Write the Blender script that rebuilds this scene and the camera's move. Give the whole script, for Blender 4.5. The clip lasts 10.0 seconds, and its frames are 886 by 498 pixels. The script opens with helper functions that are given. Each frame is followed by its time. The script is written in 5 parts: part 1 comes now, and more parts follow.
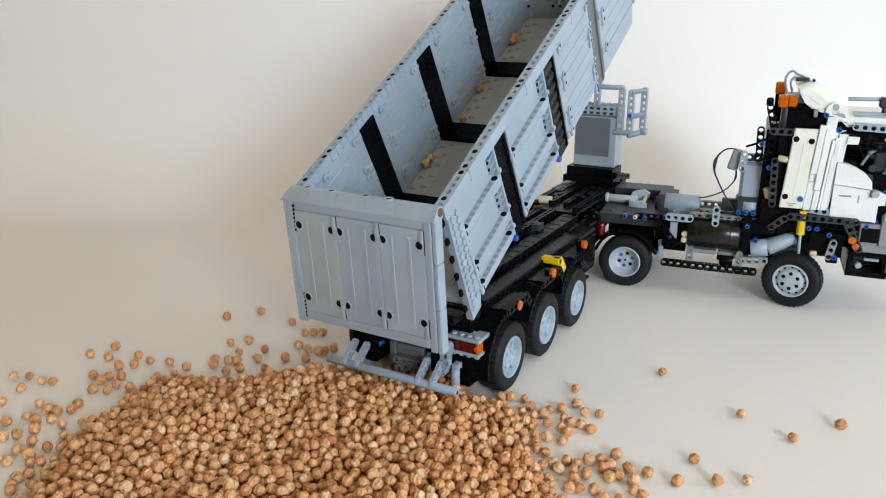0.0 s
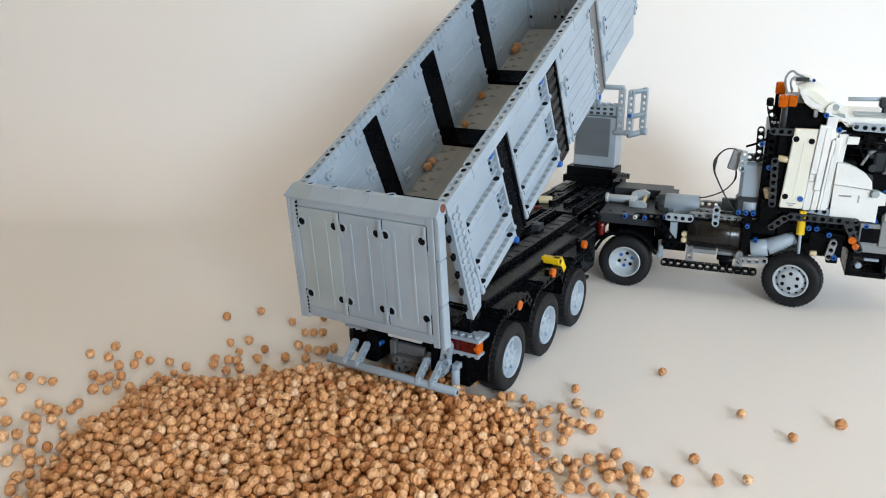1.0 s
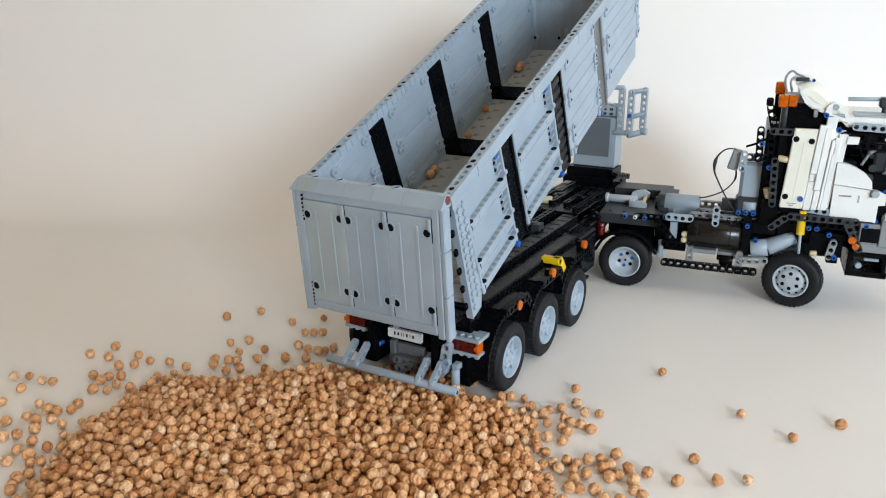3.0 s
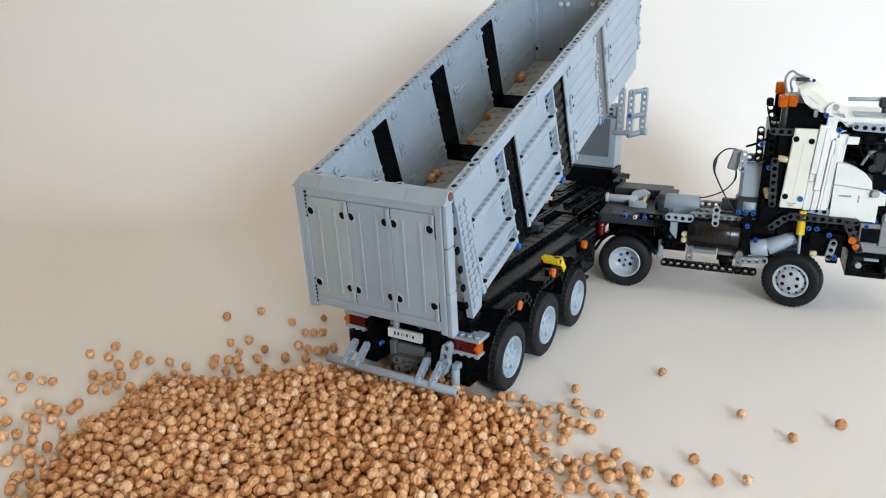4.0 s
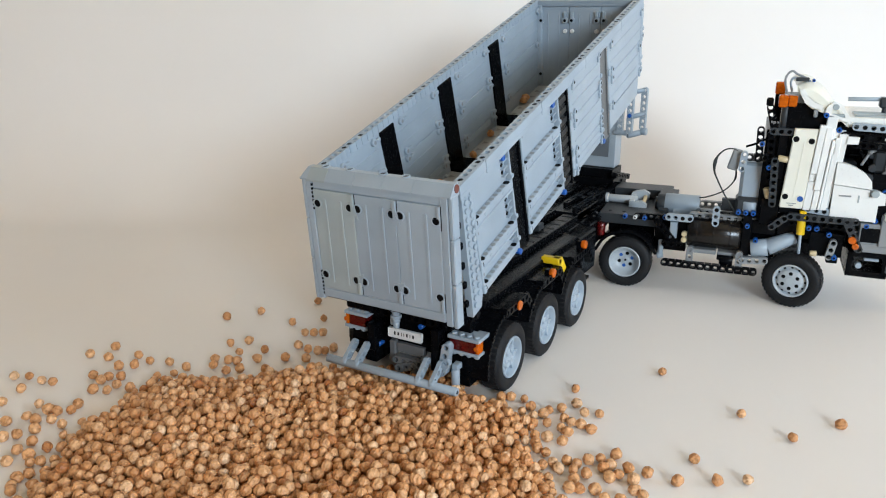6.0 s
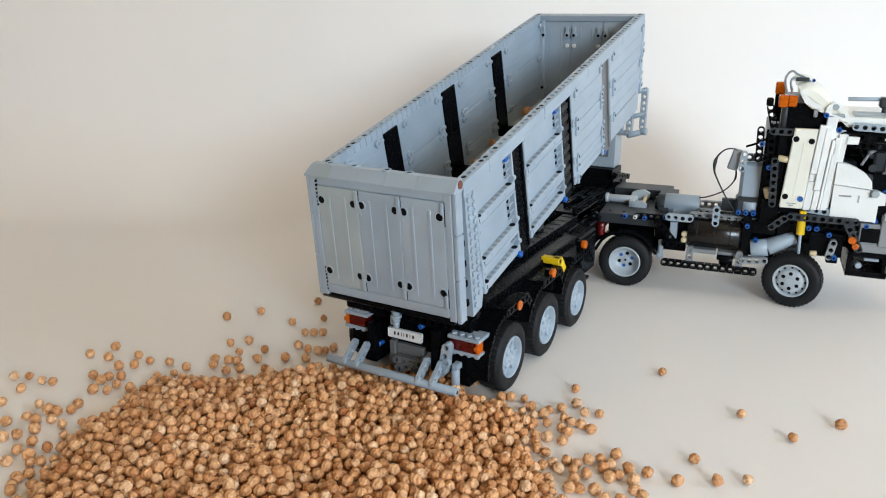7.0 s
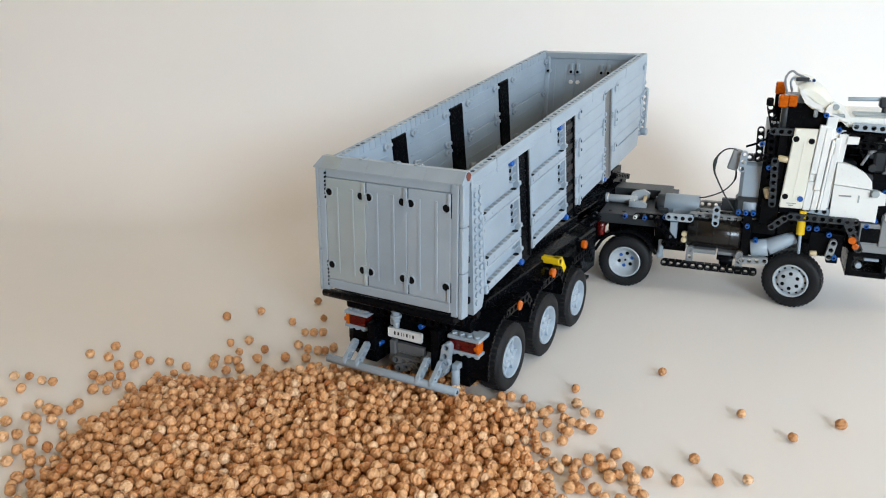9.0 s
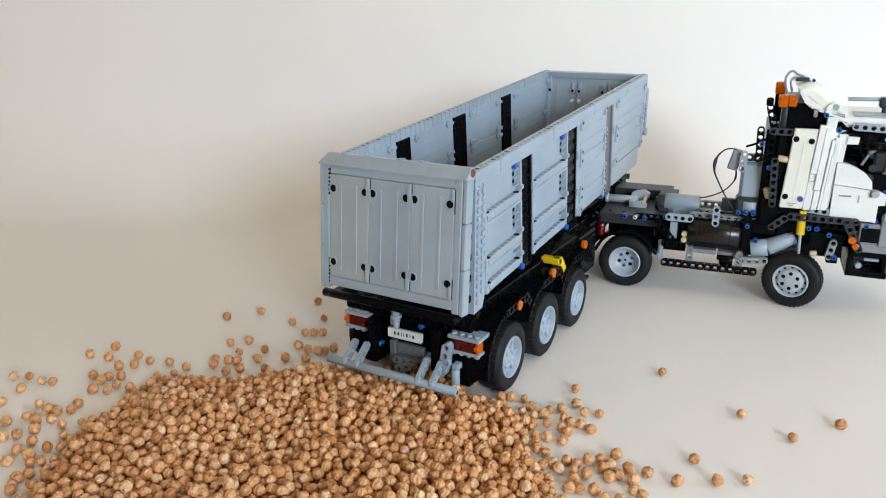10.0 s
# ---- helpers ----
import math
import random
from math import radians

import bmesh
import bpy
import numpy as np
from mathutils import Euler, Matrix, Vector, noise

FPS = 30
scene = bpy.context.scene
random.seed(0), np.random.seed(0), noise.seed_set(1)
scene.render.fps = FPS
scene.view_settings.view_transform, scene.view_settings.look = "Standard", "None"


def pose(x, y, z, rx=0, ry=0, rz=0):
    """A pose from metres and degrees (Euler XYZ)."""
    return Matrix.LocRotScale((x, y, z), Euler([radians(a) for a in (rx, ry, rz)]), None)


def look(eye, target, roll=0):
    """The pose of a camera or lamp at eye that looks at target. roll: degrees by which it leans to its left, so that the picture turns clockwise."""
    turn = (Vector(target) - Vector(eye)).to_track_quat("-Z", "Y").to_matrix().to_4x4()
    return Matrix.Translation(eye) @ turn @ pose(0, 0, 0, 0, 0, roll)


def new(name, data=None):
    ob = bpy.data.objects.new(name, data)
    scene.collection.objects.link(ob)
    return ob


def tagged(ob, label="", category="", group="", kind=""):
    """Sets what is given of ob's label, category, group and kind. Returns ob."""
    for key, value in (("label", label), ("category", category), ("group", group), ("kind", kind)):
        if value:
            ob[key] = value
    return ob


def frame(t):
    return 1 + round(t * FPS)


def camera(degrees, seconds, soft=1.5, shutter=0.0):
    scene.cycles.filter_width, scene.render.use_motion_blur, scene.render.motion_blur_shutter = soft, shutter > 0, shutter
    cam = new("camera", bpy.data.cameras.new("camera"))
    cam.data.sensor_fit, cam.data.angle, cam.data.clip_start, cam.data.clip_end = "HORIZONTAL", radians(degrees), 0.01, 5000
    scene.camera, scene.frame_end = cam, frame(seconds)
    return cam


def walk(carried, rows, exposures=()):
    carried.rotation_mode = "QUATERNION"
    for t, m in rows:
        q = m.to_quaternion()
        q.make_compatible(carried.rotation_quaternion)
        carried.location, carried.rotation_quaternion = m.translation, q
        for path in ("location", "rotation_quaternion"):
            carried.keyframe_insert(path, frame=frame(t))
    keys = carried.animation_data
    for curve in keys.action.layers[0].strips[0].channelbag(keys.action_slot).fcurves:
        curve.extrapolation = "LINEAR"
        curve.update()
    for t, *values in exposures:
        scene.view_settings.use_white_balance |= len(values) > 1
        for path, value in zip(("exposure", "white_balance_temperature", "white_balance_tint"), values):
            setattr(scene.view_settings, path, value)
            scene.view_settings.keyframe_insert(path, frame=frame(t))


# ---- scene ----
U = 0.008                      # one building module in metres
cam = camera(60.9, 10.0, soft=1.1)
EYE = Vector((41.476, -63.269, 41.264)) * U
YAW, PITCH = radians(30.197), radians(-18.024)
AHEAD = Vector((-math.sin(YAW) * math.cos(PITCH), math.cos(YAW) * math.cos(PITCH), math.sin(PITCH)))
VIEW = look(EYE, EYE + AHEAD, -0.347)
walk(cam, [(0.0, VIEW), (10.0, VIEW)])

# ---- light ----
ACROSS = Vector((math.cos(YAW), math.sin(YAW), 0))      # along the backdrop
INWARD = Vector((-math.sin(YAW), math.cos(YAW), 0))     # from the window towards the backdrop
TURN = Matrix.Rotation(YAW, 4, "Z")
world = bpy.data.worlds.new("sky")
scene.world = world
world.use_nodes = True
sky = world.node_tree.nodes.new("ShaderNodeTexSky")
sky.sky_type, sky.sun_disc, sky.sun_elevation, sky.sun_rotation = "NISHITA", False, radians(40), radians(200)
world.node_tree.nodes["Background"].inputs[1].default_value = 0.10
world.node_tree.links.new(sky.outputs[0], world.node_tree.nodes["Background"].inputs[0])
scene.view_settings.exposure = 0.0


def window_lamp(across, inward, up, turn, wide, high, watts, tint):
    """Sky light in a window's opening; across, inward and up in metres, turn in degrees from straight in."""
    data = bpy.data.lights.new("window_light", "AREA")
    data.shape, data.size, data.size_y, data.energy, data.color = "RECTANGLE", wide, high, watts, tint
    ob = new("window_light", data)
    here = ACROSS * across + INWARD * inward + Vector((0, 0, up))
    way = INWARD * math.cos(radians(turn)) - ACROSS * math.sin(radians(turn))
    ob.matrix_world = look(here, here + way)


window_lamp(1.02, -2.52, 0.90, 0, 0.82, 0.82, 72.0, (0.685, 0.845, 1.0))
window_lamp(2.14, -0.75, 1.00, 90, 1.25, 1.05, 28.0, (0.61, 0.79, 1.0))


# ---- materials ----
def nodes_of(name):
    mat = bpy.data.materials.new(name)
    mat.use_nodes = True
    nt = mat.node_tree
    return mat, nt, nt.nodes["Principled BSDF"]


def tex(nt, kind, scale, detail=3.0, rough=0.55, space="Object"):
    co = nt.nodes.new("ShaderNodeTexCoord")
    t = nt.nodes.new(kind)
    t.inputs["Scale"].default_value = scale
    if "Detail" in t.inputs:
        t.inputs["Detail"].default_value = detail
    nt.links.new(co.outputs[space], t.inputs["Vector"])
    return t


def ramp(nt, src, stops):
    r = nt.nodes.new("ShaderNodeValToRGB")
    while len(r.color_ramp.elements) < len(stops):
        r.color_ramp.elements.new(0.5)
    for e, (p, c) in zip(r.color_ramp.elements, stops):
        e.position, e.color = p, (*c, 1)
    nt.links.new(src, r.inputs[0])
    return r


def shade(c, k):
    return tuple(max(0.0, min(1.0, v * k)) for v in c)


def plastic(name, color, rough=0.32, vary=0.06, scratch=0.06, gloss=0.5):
    mat, nt, b = nodes_of(name)
    big = tex(nt, "ShaderNodeTexNoise", 28.0, 2.0)
    col = ramp(nt, big.outputs[0], [(0.3, shade(color, 1 - vary)), (0.7, shade(color, 1 + vary))])
    info = nt.nodes.new("ShaderNodeObjectInfo")
    val = nt.nodes.new("ShaderNodeMapRange")
    val.inputs[3].default_value, val.inputs[4].default_value = 1 - vary * 0.7, 1 + vary * 0.7
    nt.links.new(info.outputs["Random"], val.inputs[0])
    mul = nt.nodes.new("ShaderNodeVectorMath")
    mul.operation = "SCALE"
    nt.links.new(col.outputs[0], mul.inputs[0])
    nt.links.new(val.outputs[0], mul.inputs["Scale"])
    nt.links.new(mul.outputs[0], b.inputs["Base Color"])
    fine = tex(nt, "ShaderNodeTexNoise", 420.0, 5.0)
    rr = nt.nodes.new("ShaderNodeMapRange")
    rr.inputs[3].default_value, rr.inputs[4].default_value = rough * 0.7, rough * 1.45
    nt.links.new(fine.outputs[0], rr.inputs[0])
    nt.links.new(rr.outputs[0], b.inputs["Roughness"])
    wave = tex(nt, "ShaderNodeTexNoise", 60.0, 2.0)
    bump = nt.nodes.new("ShaderNodeBump")
    bump.inputs["Strength"].default_value, bump.inputs["Distance"].default_value = scratch, 0.00025
    nt.links.new(wave.outputs[0], bump.inputs["Height"])
    nt.links.new(bump.outputs[0], b.inputs["Normal"])
    b.inputs["Specular IOR Level"].default_value = gloss
    return mat


def clear(name, color):
    mat, nt, b = nodes_of(name)
    n = tex(nt, "ShaderNodeTexNoise", 300.0, 2.0)
    c = ramp(nt, n.outputs[0], [(0.3, shade(color, 0.75)), (0.7, shade(color, 1.2))])
    nt.links.new(c.outputs[0], b.inputs["Base Color"])
    b.inputs["Transmission Weight"].default_value = 0.35
    b.inputs["Roughness"].default_value = 0.12
    return mat


GREY = plastic("light_grey_plastic", (0.318, 0.375, 0.428), 0.34)
OLD_GREY = plastic("yellowed_grey_plastic", (0.33, 0.375, 0.385), 0.36)
MID_GREY = plastic("dull_grey_plastic", (0.24, 0.25, 0.255), 0.42)
DARK_GREY = plastic("dark_grey_plastic", (0.036, 0.040, 0.044), 0.38, 0.10, 0.06, 0.25)
BLACK = plastic("black_plastic", (0.0028, 0.003, 0.0038), 0.24, 0.15, 0.04, 0.07)
# black of pins and marks; also paints the shade inside holes
HOLE = plastic("black_pins_marks_hole_shade", (0.003, 0.003, 0.0035), 0.5, 0.2, 0.06, 0.1)
WORN = plastic("scuffed_black_plastic", (0.014, 0.014, 0.015), 0.45, 0.9)
WHITE = plastic("white_plastic", (0.80, 0.80, 0.77), 0.28, 0.04)
# cream of the cab panel; on the roof fairing it paints shading
CREAM = plastic("aged_and_shaded_white_plastic", (0.78, 0.76, 0.66), 0.3, 0.04)
BLUE = plastic("blue_plastic", (0.005, 0.085, 0.36), 0.3)
YELLOW = plastic("yellow_plastic", (0.80, 0.52, 0.01), 0.3)
TAN = plastic("tan_plastic", (0.62, 0.50, 0.30), 0.4)
RIB_GREY = plastic("mid_grey_plastic", (0.135, 0.135, 0.135), 0.4)
BED_GREY = plastic("scratched_grey_plastic", (0.37, 0.395, 0.41), 0.42, 0.10)
BROWN = plastic("reddish_brown_plastic", (0.16, 0.045, 0.03), 0.35)
TANK = plastic("black_brown_plastic", (0.012, 0.009, 0.007), 0.22, 0.3, 0.06, 0.4)
ORANGE = clear("clear_orange_plastic", (0.90, 0.17, 0.008))
RED = clear("clear_red_plastic", (0.13, 0.005, 0.005))
PLATE = plastic("plate_white", (0.75, 0.75, 0.73), 0.35, 0.04)
STEEL = plastic("pale_silver_plastic", (0.42, 0.46, 0.49), 0.28, 0.05)


def rubber():
    mat, nt, b = nodes_of("tyre_rubber")
    n = tex(nt, "ShaderNodeTexNoise", 500.0, 4.0)
    c = ramp(nt, n.outputs[0], [(0.3, (0.005, 0.005, 0.006)), (0.75, (0.011, 0.011, 0.012))])
    nt.links.new(c.outputs[0], b.inputs["Base Color"])
    b.inputs["Roughness"].default_value = 0.62
    b.inputs["Specular IOR Level"].default_value = 0.3
    return mat


def pea_skin():
    mat, nt, b = nodes_of("chickpea_skin")
    geo = nt.nodes.new("ShaderNodeNewGeometry")
    info = nt.nodes.new("ShaderNodeObjectInfo")
    add = nt.nodes.new("ShaderNodeMath")
    add.operation = "ADD"
    nt.links.new(geo.outputs["Random Per Island"], add.inputs[0])
    nt.links.new(info.outputs["Random"], add.inputs[1])
    frac = nt.nodes.new("ShaderNodeMath")
    frac.operation = "FRACT"
    nt.links.new(add.outputs[0], frac.inputs[0])
    tone = ramp(nt, frac.outputs[0], [(0.0, (0.40, 0.135, 0.035)), (0.04, (0.62, 0.285, 0.108)), (0.5, (0.71, 0.36, 0.155)), (0.88, (0.785, 0.435, 0.21)), (1.0, (0.82, 0.53, 0.31))])
    blot = tex(nt, "ShaderNodeTexNoise", 330.0, 4.0)
    # blotchy skin; the pale end also paints highlights of wrinkle ridges
    spot_glint = ramp(nt, blot.outputs[0], [(0.30, (0.62, 0.52, 0.42)), (0.44, (0.90, 0.87, 0.84)), (0.58, (1.0, 1.0, 1.0)), (0.70, (1.16, 1.22, 1.3))])
    mix = nt.nodes.new("ShaderNodeMix")
    mix.data_type, mix.blend_type = "RGBA", "MULTIPLY"
    mix.inputs[0].default_value = 1.0
    nt.links.new(tone.outputs[0], mix.inputs[6])
    nt.links.new(spot_glint.outputs[0], mix.inputs[7])
    nt.links.new(mix.outputs[2], b.inputs["Base Color"])
    b.inputs["Roughness"].default_value = 0.38
    cell = tex(nt, "ShaderNodeTexVoronoi", 250.0)
    crease = nt.nodes.new("ShaderNodeBump")
    crease.inputs["Strength"].default_value, crease.inputs["Distance"].default_value = 0.5, 0.0012
    nt.links.new(cell.outputs["Distance"], crease.inputs["Height"])
    wr = tex(nt, "ShaderNodeTexNoise", 520.0, 3.0)
    bump = nt.nodes.new("ShaderNodeBump")
    bump.inputs["Strength"].default_value, bump.inputs["Distance"].default_value = 0.85, 0.0009
    nt.links.new(wr.outputs[0], bump.inputs["Height"])
    wave = tex(nt, "ShaderNodeTexWave", 95.0)
    wave.inputs["Distortion"].default_value, wave.inputs["Detail Scale"].default_value = 7.0, 1.6
    fold = nt.nodes.new("ShaderNodeBump")
    fold.inputs["Strength"].default_value, fold.inputs["Distance"].default_value = 0.42, 0.0012
    nt.links.new(wave.outputs["Fac"], fold.inputs["Height"])
    nt.links.new(crease.outputs[0], fold.inputs["Normal"])
    nt.links.new(fold.outputs[0], bump.inputs["Normal"])
    nt.links.new(bump.outputs[0], b.inputs["Normal"])
    return mat


def paint(name, a, c, scale, rough=0.7, relief=0.0004):
    mat, nt, b = nodes_of(name)
    n = tex(nt, "ShaderNodeTexNoise", scale, 4.0)
    col = ramp(nt, n.outputs[0], [(0.3, a), (0.7, c)])
    nt.links.new(col.outputs[0], b.inputs["Base Color"])
    b.inputs["Roughness"].default_value = rough
    g = tex(nt, "ShaderNodeTexNoise", 900.0, 3.0)
    bump = nt.nodes.new("ShaderNodeBump")
    bump.inputs["Strength"].default_value, bump.inputs["Distance"].default_value = 0.12, relief
    nt.links.new(g.outputs[0], bump.inputs["Height"])
    nt.links.new(bump.outputs[0], b.inputs["Normal"])
    return mat


RUBBER = rubber()
PEA = pea_skin()
PAPER = paint("matt_cream_paper", (0.805, 0.755, 0.705), (0.83, 0.78, 0.73), 3.0, 0.62)
# unseen room surfaces, tinted warm so that their bounce fills the shadows
WALL = paint("warm_bounce_wall", (0.76, 0.59, 0.40), (0.79, 0.62, 0.43), 2.0)
CEILING = paint("warm_bounce_ceiling", (0.82, 0.66, 0.46), (0.85, 0.69, 0.49), 2.0)
BOARDS = paint("oak_floor_varnish", (0.30, 0.18, 0.09), (0.42, 0.27, 0.14), 6.0, 0.45)


# ---- mesh tools, all in modules ----
class Form:
    """Collects faces; slots: one material index per face."""

    def __init__(self):
        self.v, self.f, self.s, self.smooth = [], [], [], []

    def face(self, idx, slot=0, smooth=False):
        self.f.append(tuple(idx))
        self.s.append(slot)
        self.smooth.append(smooth)

    def add(self, verts, faces, slot=0, m=None, smooth=False):
        o = len(self.v)
        for p in verts:
            self.v.append(tuple(m @ Vector(p)) if m else tuple(p))
        for f in faces:
            self.face([o + i for i in f], slot, smooth)
        return self

    def box(self, x0, x1, y0, y1, z0, z1, slot=0, b=0.07, m=None):
        c, h = ((x0 + x1) / 2, (y0 + y1) / 2, (z0 + z1) / 2), (abs(x1 - x0) / 2, abs(y1 - y0) / 2, abs(z1 - z0) / 2)
        b = min(b, 0.45 * min(h))
        vs, at = [], {}
        for sx in (-1, 1):
            for sy in (-1, 1):
                for sz in (-1, 1):
                    for k in range(3):
                        p = [c[i] + (sx, sy, sz)[i] * (h[i] - (0 if i == k else b)) for i in range(3)]
                        at[sx, sy, sz, k] = len(vs)
                        vs.append(p)
        fs = []
        for k in range(3):
            i, j = (k + 1) % 3, (k + 2) % 3
            for s in (-1, 1):
                q = []
                for si, sj in ((-1, -1), (1, -1), (1, 1), (-1, 1)):
                    key = [0, 0, 0]
                    key[k], key[i], key[j] = s, si, sj
                    q.append(at[(*key, k)])
                fs.append(q if s > 0 else q[::-1])
        for k in range(3):                     # edges along axis k
            i, j = (k + 1) % 3, (k + 2) % 3
            for si in (-1, 1):
                for sj in (-1, 1):
                    a, d = [0, 0, 0], [0, 0, 0]
                    a[k], a[i], a[j] = -1, si, sj
                    d[k], d[i], d[j] = 1, si, sj
                    q = [at[(*a, i)], at[(*d, i)], at[(*d, j)], at[(*a, j)]]
                    fs.append(q if si * sj < 0 else q[::-1])
        for sx in (-1, 1):
            for sy in (-1, 1):
                for sz in (-1, 1):
                    q = [at[sx, sy, sz, k] for k in range(3)]
                    fs.append(q if sx * sy * sz > 0 else q[::-1])
        return self.add(vs, fs, slot, m)

    def cyl(self, p, q, r, slot=0, n=16, r2=None, cap=True, bev=0.06):
        p, q = Vector(p), Vector(q)
        r2 = r if r2 is None else r2
        w = (q - p).normalized()
        a = w.orthogonal().normalized()
        c = w.cross(a)
        L = (q - p).length
        bev = min(bev, 0.3 * min(r, r2), 0.3 * L)
        rings = [(p, r - bev), (p + w * bev, r), (q - w * bev, r2), (q, r2 - bev)]
        o = len(self.v)
        for at, rad in rings:
            for i in range(n):
                t = 2 * math.pi * i / n
                self.v.append(tuple(at + (a * math.cos(t) + c * math.sin(t)) * rad))
        for k in range(3):
            for i in range(n):
                j = (i + 1) % n
                self.face((o + k * n + i, o + k * n + j, o + (k + 1) * n + j, o + (k + 1) * n + i), slot, k == 1)
        if cap:
            self.face([o + i for i in range(n)][::-1], slot)
            self.face([o + 3 * n + i for i in range(n)], slot)
        return self

    def lathe(self, prof, origin, axis, slot=0, n=32, smooth=True):
        """prof: (distance along axis, radius) from one end to the other."""
        o3, w = Vector(origin), Vector(axis).normalized()
        a = w.orthogonal().normalized()
        c = w.cross(a)
        o = len(self.v)
        for d, r in prof:
            for i in range(n):
                t = 2 * math.pi * i / n
                self.v.append(tuple(o3 + w * d + (a * math.cos(t) + c * math.sin(t)) * r))
        for k in range(len(prof) - 1):
            for i in range(n):
                j = (i + 1) % n
                self.face((o + k * n + i, o + k * n + j, o + (k + 1) * n + j, o + (k + 1) * n + i), slot, smooth)
        return self

    def prism(self, poly, lo, hi, axis=0, slot=0, m=None):
        """poly in the two other axes, in order; extruded along axis."""
        i, j = ((1, 2), (0, 2), (0, 1))[axis]
        vs = []
        for d in (lo, hi):
            for a, c in poly:
                p = [0, 0, 0]
                p[axis], p[i], p[j] = d, a, c
                vs.append(p)
        n = len(poly)
        fs = [list(range(n))[::-1], list(range(n, 2 * n))] + [(k, (k + 1) % n, n + (k + 1) % n, n + k) for k in range(n)]
        return self.add(vs, fs, slot, m)

    def arm(self, n, m, slot=0, fill=(), fill_slot=1, step=1.0, wide=0.48, deep=0.46, seg=12):
        """A beam with n round holes: along x from the first hole's centre, holes along y."""
        r = 0.31
        for i in range(n):
            cx = i * step
            out, keep = [], []
            for k in range(seg):
                t = 2 * math.pi * (k + 0.5) / seg
                dx, dz = math.cos(t), math.sin(t)
                end = (i == 0 and dx < 0) or (i == n - 1 and dx > 0)
                if end:
                    q = (dx * wide, dz * wide)
                else:
                    sc = 1 / max(abs(dx) / (step / 2), abs(dz) / wide)
                    q = (dx * sc, dz * sc)
                out.append((cx + q[0], q[1]))
                keep.append(end or abs(abs(q[1]) - wide) < 1e-6)
            vs = []
            for y in (-deep, deep):
                vs += [(x, y, z) for x, z in out]
                vs += [(cx + r * math.cos(2 * math.pi * (k + 0.5) / seg), y, r * math.sin(2 * math.pi * (k + 0.5) / seg)) for k in range(seg)]
            fs = []
            for k in range(seg):
                j = (k + 1) % seg
                fs.append((k, j, seg + j, seg + k))
                fs.append((2 * seg + j, 2 * seg + k, 3 * seg + k, 3 * seg + j))
                fs.append((seg + k, seg + j, 3 * seg + j, 3 * seg + k))
                if keep[k] or keep[j]:
                    fs.append((j, k, 2 * seg + k, 2 * seg + j))
            self.add(vs, fs, slot, m)
            if i in fill:
                p, q = m @ Vector((cx, -deep * 0.9, 0)), m @ Vector((cx, deep * 0.9, 0))
                self.cyl(p, q, 0.305, fill_slot, 10, bev=0.02)
        return self

    def stud(self, x, y, z, axis=(0, 0, 1), slot=0):
        p = Vector((x, y, z))
        return self.cyl(p, p + Vector(axis) * 0.22, 0.3, slot, 12, bev=0.04)

    def pinhole(self, p, axis, slot=0, dark=1):
        """A collar standing on a face; its recess is a flat disc, black painting the hole's shade."""
        p, w = Vector(p), Vector(axis).normalized()
        self.lathe([(0, 0.52), (0.08, 0.52), (0.10, 0.48), (0.10, 0.41), (0.02, 0.39)], p, w, slot, 14, False)
        a = w.orthogonal().normalized()
        c = w.cross(a)
        o = len(self.v)
        for k in range(14):
            t = 2 * math.pi * k / 14
            self.v.append(tuple(p + w * 0.025 + (a * math.cos(t) + c * math.sin(t)) * 0.41))
        self.face(range(o, o + 14), dark)
        return self


def mesh_of(name, form, mats, fix=True):
    me = bpy.data.meshes.new(name)
    me.from_pydata([(x * U, y * U, z * U) for x, y, z in form.v], [], form.f)
    for mt in (mats if isinstance(mats, (list, tuple)) else [mats]):
        me.materials.append(mt)
    me.polygons.foreach_set("material_index", form.s)
    me.polygons.foreach_set("use_smooth", form.smooth)
    if fix:
        bm = bmesh.new()
        bm.from_mesh(me)
        bmesh.ops.remove_doubles(bm, verts=bm.verts, dist=1e-7)
        bmesh.ops.recalc_face_normals(bm, faces=bm.faces)
        bm.to_mesh(me)
        bm.free()
    me.update()
    return me


def part(name, form, mats, parent, label="", m=None):
    ob = new(name, form if isinstance(form, bpy.types.Mesh) else mesh_of(name, form, mats))
    ob.parent = parent
    if m is not None:
        ob.matrix_basis = m
    return tagged(ob, label)


def empty(name, m=None):
    ob = new(name)
    ob.empty_display_size = 0.02
    if m is not None:
        ob.matrix_basis = m
    return ob


def at(x, y, z, rx=0, ry=0, rz=0):
    """A pose in modules, for forms."""
    return pose(x, y, z, rx, ry, rz)


def place(x, y, z, rx=0, ry=0, rz=0):
    """The same in metres, for objects."""
    return pose(x * U, y * U, z * U, rx, ry, rz)


# ---- the setting ----
def plane_pt(a, b, z):
    p = ACROSS * a + INWARD * b
    return (p.x, p.y, z)


